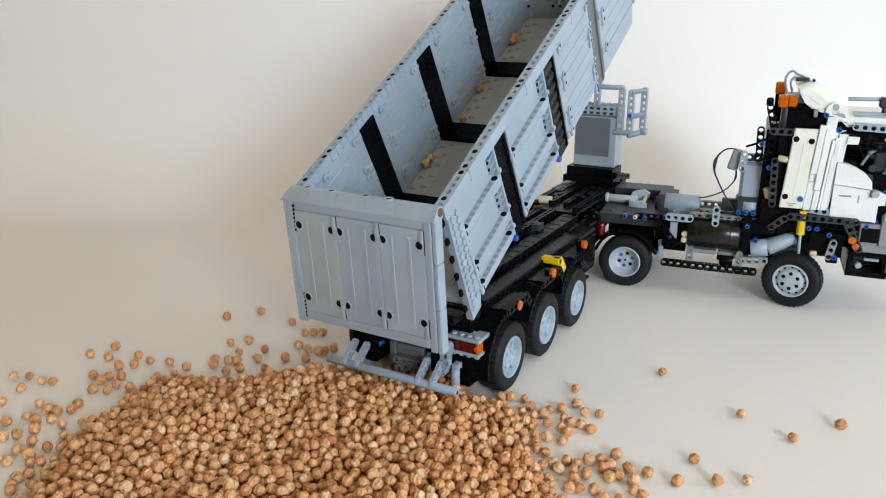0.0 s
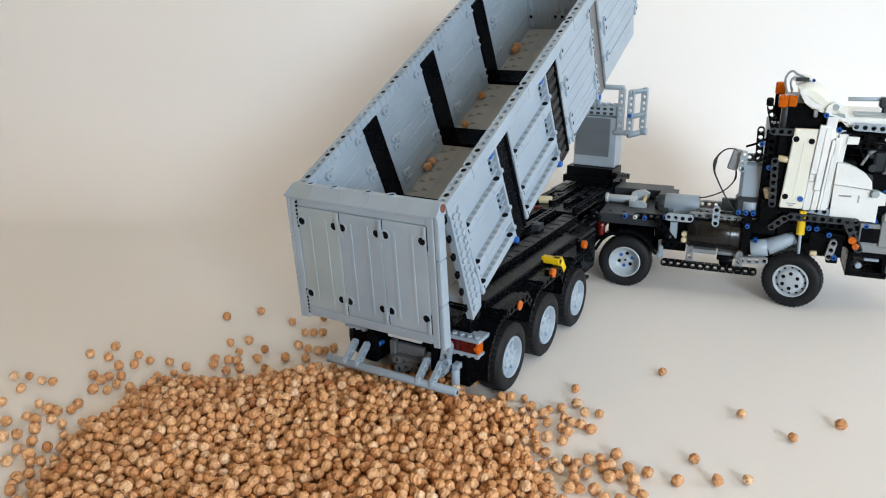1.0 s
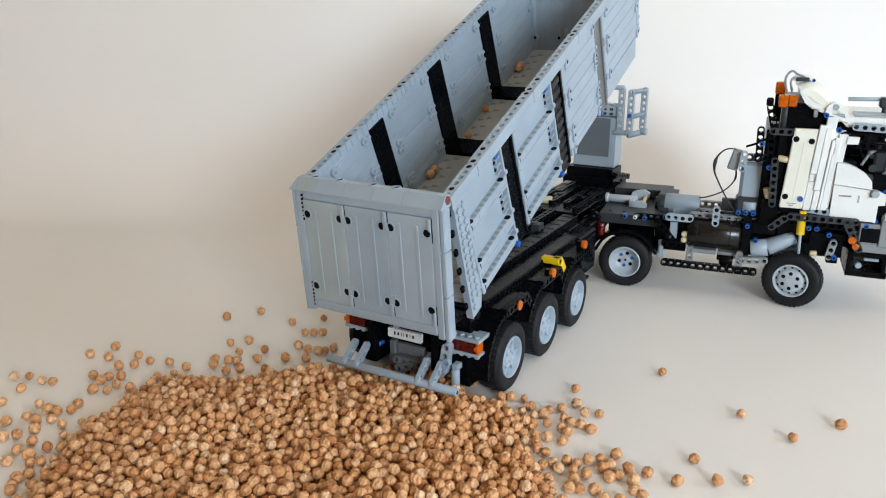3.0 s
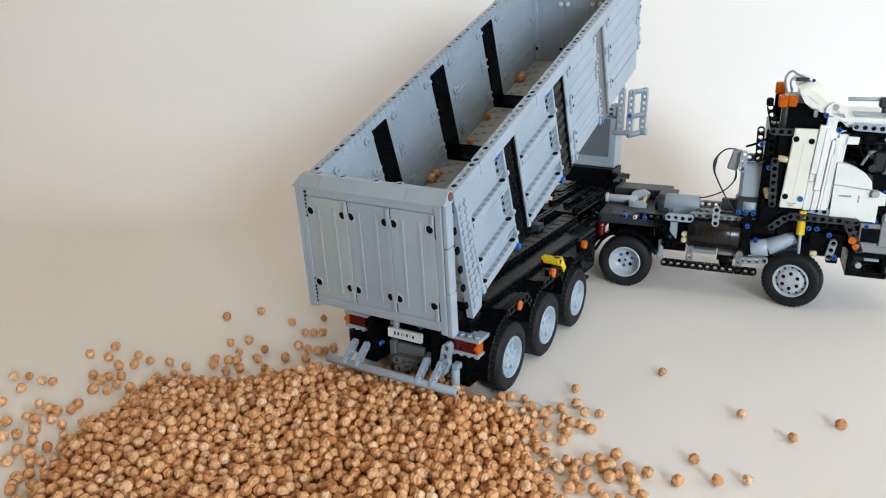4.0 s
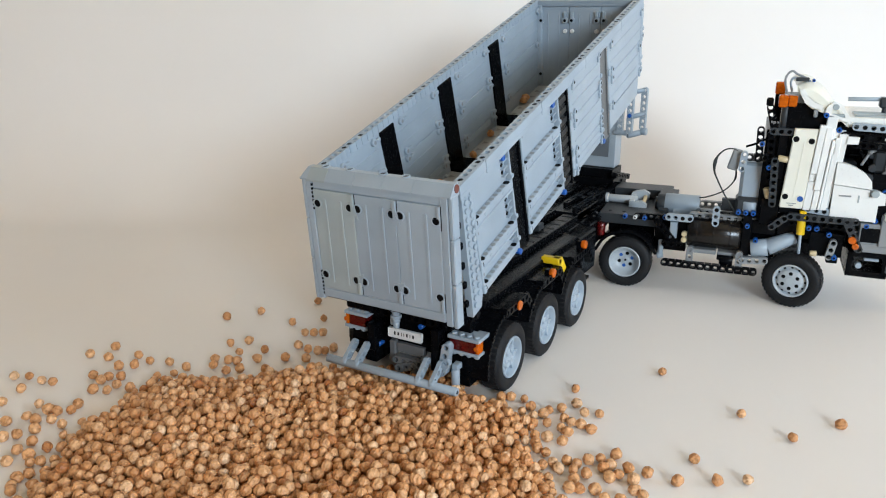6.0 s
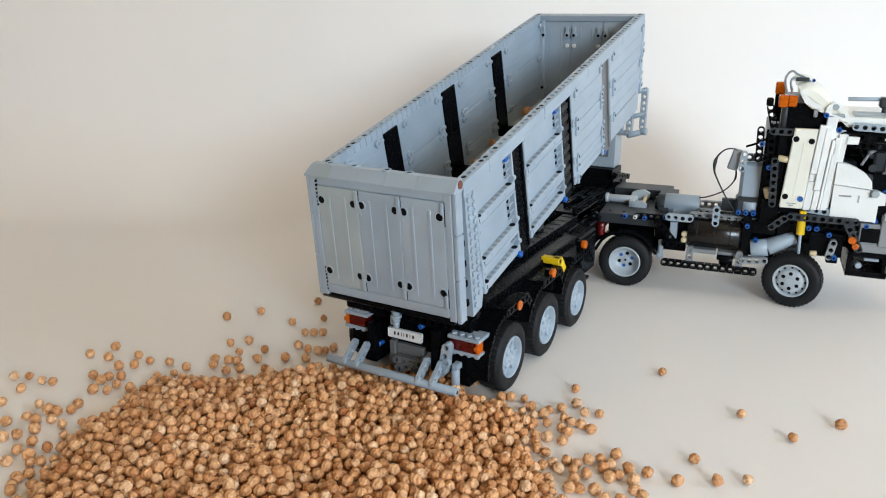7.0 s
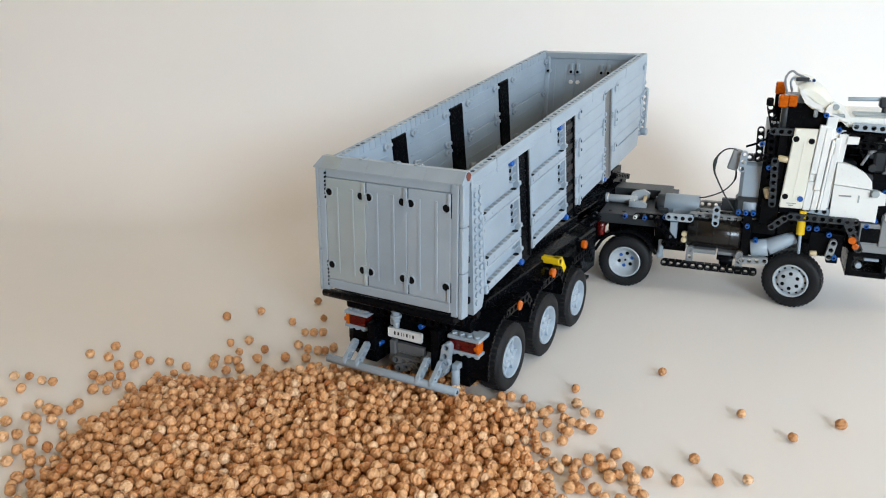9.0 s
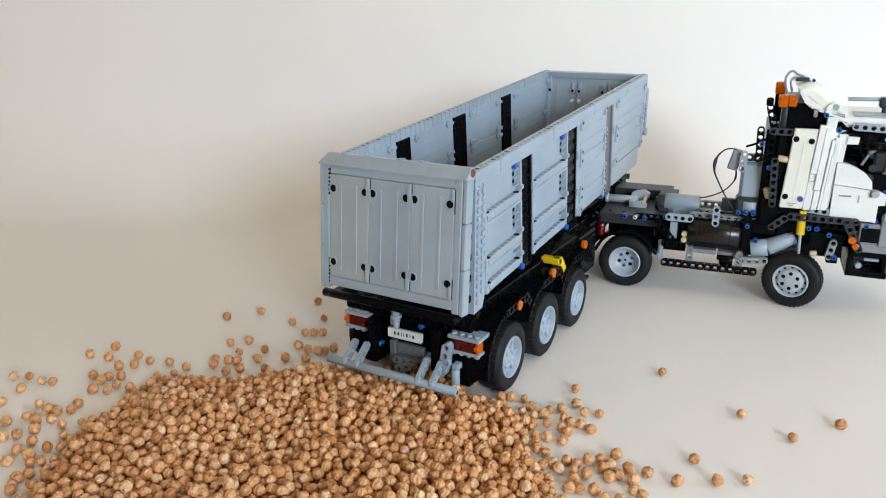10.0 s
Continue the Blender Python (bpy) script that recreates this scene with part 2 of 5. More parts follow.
def backdrop():
    prof = [(-105 + 3 * i, 0.0) for i in range(60)]
    prof = [p for p in prof if p[0] < BEND_AT] + [(BEND_AT + BEND_R * math.sin(radians(3 * k)), BEND_R * (1 - math.cos(radians(3 * k)))) for k in range(31)]
    prof += [(BEND_AT + BEND_R, BEND_R + 12 * k) for k in range(1, 13)]
    f = Form()
    cols = 24
    for i in range(cols + 1):
        a = -190 + 380 * i / cols
        for b, z in prof:
            f.v.append(plane_pt(a, b, z))
    n = len(prof)
    for i in range(cols):
        for k in range(n - 1):
            f.face((i * n + k, (i + 1) * n + k, (i + 1) * n + k + 1, i * n + k + 1), 0, True)
    me = mesh_of("backdrop", f, PAPER, fix=False)
    ob = new("backdrop", me)
    sol = ob.modifiers.new("thickness", "SOLIDIFY")
    sol.thickness, sol.offset = 0.0008, -1
    return tagged(ob, "seamless matt cream paper sheet sweeping up from the floor", "backdrop", kind="structure")


BEND_AT, BEND_R = 66.0, 26.0


def slab(name, x0, x1, y0, y1, z0, z1, mat, label, cat):
    """A wall in metres, turned with the room; x across, y inward."""
    f = Form().box(x0 / U, x1 / U, y0 / U, y1 / U, z0 / U, z1 / U, b=0.3)
    ob = new(name, mesh_of(name, f, mat))
    ob.matrix_basis = TURN
    return tagged(ob, label, cat, kind="structure")


def room():
    # added shell, all out of view; its colours shape the warm fill light
    slab("floor", -2.2, 2.2, -2.3, 1.3, -0.10, -0.004, BOARDS, "unseen added oak boards under the paper sheet", "floor")
    slab("ceiling", -2.2, 2.2, -2.3, 1.3, 2.4, 2.5, CEILING, "unseen added ceiling, tinted for warm bounce light", "ceiling")
    slab("wall_back", -2.2, 2.2, 1.3, 1.4, -0.1, 2.5, WALL, "unseen added wall, tinted for warm bounce light", "wall")
    slab("wall_left", -2.3, -2.2, -2.4, 1.4, -0.1, 2.5, WALL, "unseen added wall, tinted for warm bounce light", "wall")
    # two walls with windows, each in four pieces round its opening
    plain = "unseen added wall round a window, tinted for warm bounce light"
    slab("wall_rear", -2.2, 0.60, -2.6, -2.3, -0.1, 2.5, WALL, plain, "wall")
    slab("wall_rear", 1.46, 2.2, -2.6, -2.3, -0.1, 2.5, WALL, plain, "wall")
    slab("wall_rear", 0.60, 1.46, -2.6, -2.3, -0.1, 0.36, WALL, plain, "wall")
    slab("wall_rear", 0.60, 1.46, -2.6, -2.3, 1.36, 2.5, WALL, plain, "wall")
    slab("wall_right", 2.2, 2.3, -2.4, -1.4, -0.1, 2.5, WALL, plain, "wall")
    slab("wall_right", 2.2, 2.3, -0.1, 1.4, -0.1, 2.5, WALL, plain, "wall")
    slab("wall_right", 2.2, 2.3, -1.4, -0.1, -0.1, 0.46, WALL, plain, "wall")
    slab("wall_right", 2.2, 2.3, -1.4, -0.1, 1.54, 2.5, WALL, plain, "wall")


backdrop()
room()


# ---- the trailer ----
HINGE = (1.0, 10.636)               # y, z of the tipping axis
PIN = (-0.117, 26.274)              # y, z of the gate's pin, body lowered
WHEEL_Y = (6.15, 16.25, 26.45)
RIBS = ((11.4, 14.3), (25.05, 28.4), (39.65, 42.7))
TIP = [(0.0, 29.13, -5.0), (0.5, 28.1, -5.0), (1.0, 27.2, -5.05), (1.5, 26.3, -5.1), (2.0, 25.35, -5.15), (2.5, 24.38, -5.15), (4.0, 21.4, -5.3),
       (4.5, 20.35, -5.3), (5.0, 19.15, -5.2), (5.5, 18.0, -5.1), (7.0, 14.28, -5.2), (7.5, 12.95, -4.7), (8.0, 11.5, -3.0), (8.5, 9.95, -1.0),
       (9.0, 8.0, 1.2), (9.5, 6.3, 3.0), (10.0, 4.68, 4.5)]

trailer = tagged(empty("tipper_trailer"), "toy semi trailer, grey tipping body on a black chassis", "toy trailer")


def wheel_meshes():
    """Tyre and rim of the trailer's wheels; axle along x, outer face at x = 0."""
    t = Form()
    prof = [(-2.5, 2.4), (-2.5, 3.2), (-2.38, 3.68), (-2.1, 3.86), (-1.25, 3.9), (-0.4, 3.86), (-0.12, 3.68), (0.0, 3.4), (0.03, 3.0), (0.0, 2.6), (-0.12, 2.4), (-0.5, 2.36)]
    t.lathe(prof, (0, 0, 0), (1, 0, 0), 0, 48)
    for k in range(40):                                   # tread blocks
        m = Matrix.Rotation(2 * math.pi * k / 40, 4, "X")
        t.box(-2.2, -1.45, -0.17, 0.17, 3.8, 3.925, b=0.02, m=m)
        t.box(-1.05, -0.3, 0.08, 0.42, 3.8, 3.925, b=0.02, m=m)
    r = Form()
    r.lathe([(-2.3, 2.34), (-0.06, 2.38), (0.04, 2.33), (0.04, 2.2), (-0.1, 2.1), (-1.4, 1.95), (-1.42, 1.8)], (0, 0, 0), (1, 0, 0), 0, 40)
    r.cyl((-2.0, 0, 0), (-1.4, 0, 0), 1.95, 0, 32)
    r.cyl((-1.3, 0, 0), (-0.30, 0, 0), 0.50, 0, 20)
    r.cyl((-1.1, 0, 0), (-0.40, 0, 0), 0.26, 1, 12)
    for k in range(6):
        a = 2 * math.pi * k / 6
        r.cyl((-1.5, 0.95 * math.cos(a), 0.95 * math.sin(a)), (-0.25, 0.95 * math.cos(a), 0.95 * math.sin(a)), 0.40, 0, 14)
        r.box(-1.5, -0.35, -0.13, 0.13, 1.1, 2.06, b=0.05, m=Matrix.Rotation(a + 0.5, 4, "X"))
        b2 = a + math.pi / 6
        r.cyl((-1.45, 1.5 * math.cos(b2), 1.5 * math.sin(b2)), (-1.37, 1.5 * math.cos(b2), 1.5 * math.sin(b2)), 0.33, 2, 10)
    return mesh_of("tyre", t, RUBBER), mesh_of("rim", r, [GREY, DARK_GREY, HOLE])


TYRE, RIM = wheel_meshes()


def wheel(parent, m, rim=None):
    w = empty("wheel", m)
    w.parent = parent
    part("tyre", TYRE, None, w, "black rubber tyre")
    part("rim", rim or RIM, None, w, "pale grey plastic rim")


def chassis():
    for s in (-1, 1):
        f = Form()
        f.box(s * 2.2, s * 4.4, 1.5, 64.5, 9.9, 11.2, 0, 0.08)
        f.box(s * 2.6, s * 3.6, 1.5, 58, 6.6, 10.0, 0, 0.08)
        for k in range(24):
            f.box(s * 2.5, s * 4.1, 4.1 + 2.3 * k, 4.5 + 2.3 * k, 11.1, 11.23, 1, 0.02)
        for k in range(5):
            f.box(s * 4.3, s * 5.1, 30 + 5 * k, 34.2 + 5 * k, 7.6 + 0.3 * (k % 2), 10.3, 0, 0.1)
        part("chassis_rail", f, [BLACK, HOLE], trailer)
        for n, y, z in ((15, 30.5, 9.6), (13, 46.0, 10.4), (11, 3.0, 9.4)):
            part("side_beam", Form().arm(n, at(s * 4.75, y, z, 0, 0, 90), 0), BLACK, trailer)
        for n, y, x in ((13, 13.0, 1.4), (13, 27.0, 1.0), (15, 41.5, 3.6), (13, 44.0, 1.2), (9, 50.5, 2.6)):
            part("deck_beam", Form().arm(n, at(s * x, y, 11.6, 90, 0, 90), 0), BLACK, trailer)
        for y in (8.0, 18.5, 30.0, 47.5, 54.0):
            part("deck_block", Form().box(s * 0.6, s * 2.6, y, y + 1.8, 9.6, 12.0 - (y < 20) * 0.4).cyl((s * 1.6, y + 0.9, 11.6), (s * 1.6, y + 0.9, 12.2 - (y < 20) * 0.4), 0.5), BLACK if y != 30.0 else DARK_GREY, trailer)
    for k in range(10):
        y = 3.2 + 6.1 * k
        part("cross_member", Form().box(-2.3, 2.3, y, y + 1, 7.6, 9.6), BLACK, trailer)
    # hinge bar and rear frame
    f = Form().cyl((-9.5, -2.1, 10.85), (7.4, -2.1, 10.85), 0.48, 0, 18, bev=0.3)
    f.box(-9.0, 7.3, -2.1, 1.6, 10.4, 10.9).cyl((-8.6, 1.0, 10.6), (8.3, 1.0, 10.6), 0.5, 0, 18)
    part("hinge_bar", f, BLACK, trailer)
    f = Form().box(-7.2, -3.6, -1.3, 1.2, 9.1, 10.1, b=0.3).box(-6.4, 7.0, 0.2, 1.6, 9.2, 10.5)
    f.box(-6.3, 7.2, 1.4, 3.2, 6.2, 9.3)
    f.box(-6.0, 6.4, 0.9, 2.2, 4.9, 6.6)
    f.box(3.4, 4.4, -0.6, 2.0, 3.6, 8.4).box(-4.9, -3.9, -0.6, 2.0, 4.2, 7.4)
    f.arm(11, at(-5, 0.85, 8.7), 0)
    f.box(5.3, 7.0, 1.6, 5.0, 1.5, 7.0).box(-7.0, -5.3, 1.6, 5.0, 1.5, 7.0)
    part("rear_frame", f, BLACK, trailer)
    for x in (1.6, -4.0):
        part("pin", Form().cyl((x, 0.2, 8.0 if x > 0 else 4.7), (x, 1.2, 8.0 if x > 0 else 4.7), 0.3, 0, 12), BLUE, trailer, "blue pin")
    tx, ty = -1.0, -0.5
    f = Form().cyl((tx, ty, 7.7), (tx, ty, 8.4), 0.36, 0, 14).cyl((tx, ty, 8.35), (tx, ty, 8.9), 0.46, 0, 16).cyl((tx, ty, 8.85), (tx, ty, 9.2), 0.62, 0, 18)
    f.cyl((tx, ty, 9.15), (tx, ty, 9.6), 0.42, 0, 16).cyl((tx, ty, 9.55), (tx, ty, 9.75), 0.56, 0, 16).box(tx - 0.75, tx - 0.35, ty - 0.1, ty + 0.8, 7.9, 8.7)
    part("tap", f, GREY, trailer, "small grey tap piece")
    # number plate with its writing as bars
    p = part("number_plate", Form().box(-2.28, 2.04, -0.25, 0.15, 6.3, 7.4).box(-2.28, 2.04, -0.31, -0.24, 6.3, 6.4, b=0.02).box(-2.28, 2.04, -0.31, -0.24, 7.3, 7.4, b=0.02).box(-2.28, -2.18, -0.31, -0.24, 6.3, 7.4, b=0.02).box(1.94, 2.04, -0.31, -0.24, 6.3, 7.4, b=0.02), PLATE, trailer, "white number plate with black marks")
    x = -1.5
    f = Form()
    for w in (0.2, 0.2, 0.07, 0.07, 0.2, 0.07, 0.2):
        f.box(x, x + w, -0.275, -0.24, 6.66, 7.04, b=0.01)
        x += w + 0.26
    part("mark", f, HOLE, p)
    # bumper
    f = Form().cyl((-8.75, -3.0, 3.25), (8.0, -3.0, 3.35), 0.46, 0, 20)
    f.cyl((7.9, -3.0, 3.35), (8.06, -3.0, 3.35), 0.2, 1, 12)
    f.box(-8.75, 8.0, -3.1, -2.9, 3.62, 3.76, b=0.02)
    part("bumper_bar", f, [GREY, DARK_GREY], trailer, "light grey bumper bar")
    for x in (-6.2, -4.6, 3.3, 5.0):
        f = Form().arm(3, at(x, -2.8, 3.75, 0, -38, 90), 0, deep=0.21)
        f.cyl((x - 0.3, -2.95, 3.4), (x + 0.3, -2.95, 3.4), 0.52, 0, 14)
        part("bumper_bracket", f, GREY, trailer)
    f = Form().arm(4, at(5.0, -0.6, 4.0, 0, -80, 0), 0).arm(3, at(4.4, -0.9, 3.6, 0, -55, 0), 0, deep=0.3).cyl((6.3, -0.3, 2.4), (6.3, -0.3, 4.4), 0.45)
    f.box(5.9, 6.7, -0.5, 0.5, 4.3, 5.0, b=0.1)
    part("hanger", f, GREY, trailer, "grey hanging beams")
    f = Form().box(-1.6, 1.9, 0.4, 1.2, 4.3, 5.4).box(-2.5, -1.7, 0.2, 1.0, 3.0, 5.6, b=0.12).arm(4, at(-1.3, 0.1, 3.7), 0).arm(3, at(-0.9, -0.1, 2.8, 0, -20), 0)
    f.cyl((0.9, 0.0, 1.9), (0.9, 0.0, 4.0), 0.42).cyl((2.0, 0.2, 2.6), (2.0, 0.2, 4.6), 0.36)
    part("axle_link", f, RIB_GREY, trailer, "dull grey linkage over the rear axle")
    # tail lights
    for s, x0, x1 in ((1, 5.1, 8.9), (-1, -8.5, -5.3)):
        f = Form().box(x0, x1, 0.0, 2.2, 7.65, 8.05).box(x0, x1, 0.0, 2.2, 6.05, 6.4)
        if s > 0:
            f.box(x1 - 1.3, x1, 2.0, 4.0, 7.65, 8.05).box(x1 - 1.3, x1, 2.0, 4.0, 6.05, 6.4).box(x1 - 1.0, x1 - 0.3, 2.0, 3.6, 6.35, 7.7)
            f.stud(x1 - 0.6, 3.3, 8.05)
        n = 4 if s > 0 else 3
        for k in range(n):
            f.stud(x0 + 0.55 + k * (x1 - x0 - 1.1) / (n - 1), 0.6, 8.05)
        for k in range(n):
            f.cyl((x0 + 0.7 + 0.9 * k, 0.35, 5.85), (x0 + 0.7 + 0.9 * k, 0.35, 6.1), 0.3, 0, 12)
        t = part("tail_light", f, GREY, trailer, "grey plates round a clear red brick")
        xo = x1 if s > 0 else x0 + 0.6
        part("lens", Form().box(x0 + (0.25 if s > 0 else 0.62), x1 - (0.5 if s > 0 else 0.3), 0.12, 1.9, 6.38, 7.67), RED, t, "clear red lens")
        part("lens", Form().box(xo - 0.48, xo - 0.1, 0.1, 1.2, 6.4, 7.65).cyl((xo - 0.4, -0.05, 7.0), (xo - 0.4, 0.4, 7.0), 0.26), ORANGE, t, "clear orange lens")
    # mudguards and their reflectors
    for y in WHEEL_Y:
        for s in (-1, 1):
            f = Form()
            ang = list(range(96, 200 if y < 10 else 168, 8))
            for a, b in zip(ang, ang[1:]):
                q = [(y + r * math.cos(radians(d)), 4.2 + r * math.sin(radians(d))) for d, r in ((a, 4.9), (a, 5.3), (b, 5.3), (b, 4.9))]
                f.prism(q, s * 5.2, s * (9.5 if s > 0 else 8.0), 0)
                mid = radians((a + b) / 2)
                if s > 0:
                    f.box(s * 9.4, s * 9.62, y + 5.25 * math.cos(mid) - 0.2, y + 5.25 * math.cos(mid) + 0.2, 4.2 + 5.25 * math.sin(mid) - 0.2, 4.2 + 5.25 * math.sin(mid) + 0.2, b=0.06)
            f.box(s * 4.2, s * 9.2, y - 0.8, y + 4.5, 9.2, 9.6).box(s * 4.2, s * 6.6, y + 1.5, y + 6.5, 6.2, 9.3)
            f.box(s * 4.4, s * 8.6, y + 4.3, y + 5.2, 6.8, 9.5)
            f.arm(4, at(s * 9.0, y + 4.7, 9.5, 0, 50, 90), 0).arm(6, at(s * 9.1, y + 4.3, 9.45, 0, 2, -90), 0)
            g = part("mudguard", f, BLACK, trailer)
            k = WHEEL_Y.index(y)
            ry, rz = ((8.5, 9.2), (18.4, 9.9), (29.4, 10.5))[k]
            f = Form().cyl((s * 9.15, ry, rz), (s * 9.75, ry, rz), 0.56, 0, 18)
            r = part("reflector", f, ORANGE, g, "round clear orange reflector")
            part("stalk", Form().cyl((s * 8.6, ry, rz), (s * 9.2, ry, rz), 0.3).box(s * 8.5, s * 9.1, ry - 0.4, ry + 0.4, 9.0, rz + 0.4), BLACK, r)
            wheel(trailer, place(s * 9.95, y, 3.9, 0, 0, 0 if s > 0 else 180))
        part("axle", Form().cyl((-8.5, y, 3.9), (8.5, y, 3.9), 0.5), DARK_GREY, trailer)
    f = Form().box(6.6, 9.1, 21.3, 22.3, 9.85, 10.75, b=0.15).prism([(21.4, 10.75), (22.4, 10.75), (24.2, 8.6), (23.5, 8.0), (21.4, 9.85)], 8.2, 9.1, 0)
    part("hose_hook", f, YELLOW, trailer, "bright yellow bent beam")
    # front gear block under the battery box
    f = Form().box(-5.4, 3.6, 59.2, 65.5, 9.6, 12.8).box(-5.0, 3.2, 59.8, 64.8, 12.8, 14.3)
    f.cyl((-5, 65.0, 11.6), (3.8, 65.0, 11.6), 1.2, 0, 20)
    f.arm(8, at(3.9, 59.0, 13.6, 0, 12, 90), 0).arm(11, at(4.3, 49.5, 10.9, 0, -6, 90), 0)
    f.box(-4.3, 4.4, 40.5, 59.5, 10.2, 11.4)
    part("gear_block", f, BLACK, trailer)
    part("cover_plate", Form().box(-4.6, -2.2, 51.6, 58.4, 11.4, 12.0, b=0.15).box(-4.4, -3.0, 49.6, 51.8, 11.4, 11.7), MID_GREY, trailer)
    part("bush", Form().cyl((-4.0, 43.6, 11.9), (-1.4, 44.6, 11.9), 0.62, 0, 18), TAN, trailer)
    part("bush", Form().cyl((-1.8, 38.4, 11.9), (-0.8, 38.4, 11.9), 0.5, 0, 14), RED, trailer)
    for s in (-1, 1):
        f = Form().box(s * 4.4, s * 7.4, 33.5, 40.5, 3.6, 9.8, b=0.25).box(s * 4.2, s * 6.4, 40.5, 48, 6.2, 9.9, b=0.2)
        f.box(s * 7.3, s * 7.6, 34.2, 39.8, 4.4, 9.0, b=0.1)
        part("side_box", f, BLACK, trailer)
        part("side_skirt", Form().box(s * 4.6, s * 7.0, 5.2, 33.4, 5.0, 10.3, b=0.15), BLACK, trailer)
        f = Form().box(s * 3.4, s * 4.6, 43.0, 44.2, 0.5, 10.4).box(s * 2.8, s * 5.2, 42.4, 44.8, 0.0, 0.5)
        part("landing_leg", f, BLACK, trailer)
    # battery box with lever frames
    f = Form().box(-4.4, 3.0, 61.2, 64.6, 14.3, 22.9, b=0.25).box(-4.4, 3.0, 61.2, 64.6, 23.1, 24.8, b=0.1)
    f.box(1.9, 3.05, 61.0, 61.4, 14.4, 22.8, b=0.08).box(-4.3, 2.0, 61.05, 61.3, 14.4, 16.2, b=0.1)
    for k in range(6):
        for j in range(2):
            f.cyl((-3.8 + 1.15 * k, 61.9 + 1.2 * j, 24.8), (-3.8 + 1.15 * k, 61.9 + 1.2 * j, 25.1), 0.38, 0, 12)
            f.box(-4.1 + 1.15 * k, -3.5 + 1.15 * k, 61.1, 61.3, 23.3 + 0.75 * j, 23.7 + 0.75 * j, 1, 0.02)
    bb = part("battery_box", f, [GREY, DARK_GREY], trailer, "grey battery box with a dark grey face")
    part("face_plate", Form().box(-4.0, 1.9, 60.95, 61.25, 16.2, 22.7, b=0.1), plastic("slate_grey_plastic", (0.13, 0.15, 0.17), 0.4), bb, "slate grey face plate")
    part("lever_beam", Form().arm(8, at(3.6, 61.2, 20.6, 0, -90), 0), GREY, trailer)
    part("lever_beam", Form().arm(4, at(-0.6, 61.2, 24.9, 0, -90), 0), GREY, trailer)
    part("lever_beam", Form().cyl((-0.9, 61.2, 27.9), (3.9, 61.2, 27.9), 0.42), GREY, trailer)
    part("lever_beam", Form().cyl((2.6, 61.0, 20.5), (6.0, 61.2, 20.5), 0.44), GREY, trailer)
    part("lever_beam", Form().arm(8, at(5.3, 60.9, 20.3, 0, -90), 0), GREY, trailer)
    part("lever_beam", Form().arm(7, at(7.2, 61.8, 21.6, 0, -90), 0), GREY, trailer)
    for p, q, r in (((5.3, 60.9, 27.3), (7.2, 61.8, 27.6), 0.4), ((5.3, 60.9, 23.2), (7.6, 61.8, 23.9), 0.4), ((5.2, 60.6, 20.2), (7.6, 61.8, 20.9), 0.48), ((7.0, 61.6, 20.9), (8.0, 61.6, 20.9), 0.62)):
        part("lever_rod", Form().cyl(p, q, r), GREY, trailer)
    part("pin", Form().cyl((5.3, 60.2, 23.5), (5.3, 60.7, 23.5), 0.33, 0, 12), BLUE, trailer, "blue pin")


def side_map(s):
    """(along, outward, up) of a side wall to the body's own space, seen from the hinge."""
    return Matrix(((0, s, 0, 0), (1, 0, 0, -HINGE[0]), (0, 0, 1, -HINGE[1]), (0, 0, 0, 1)))


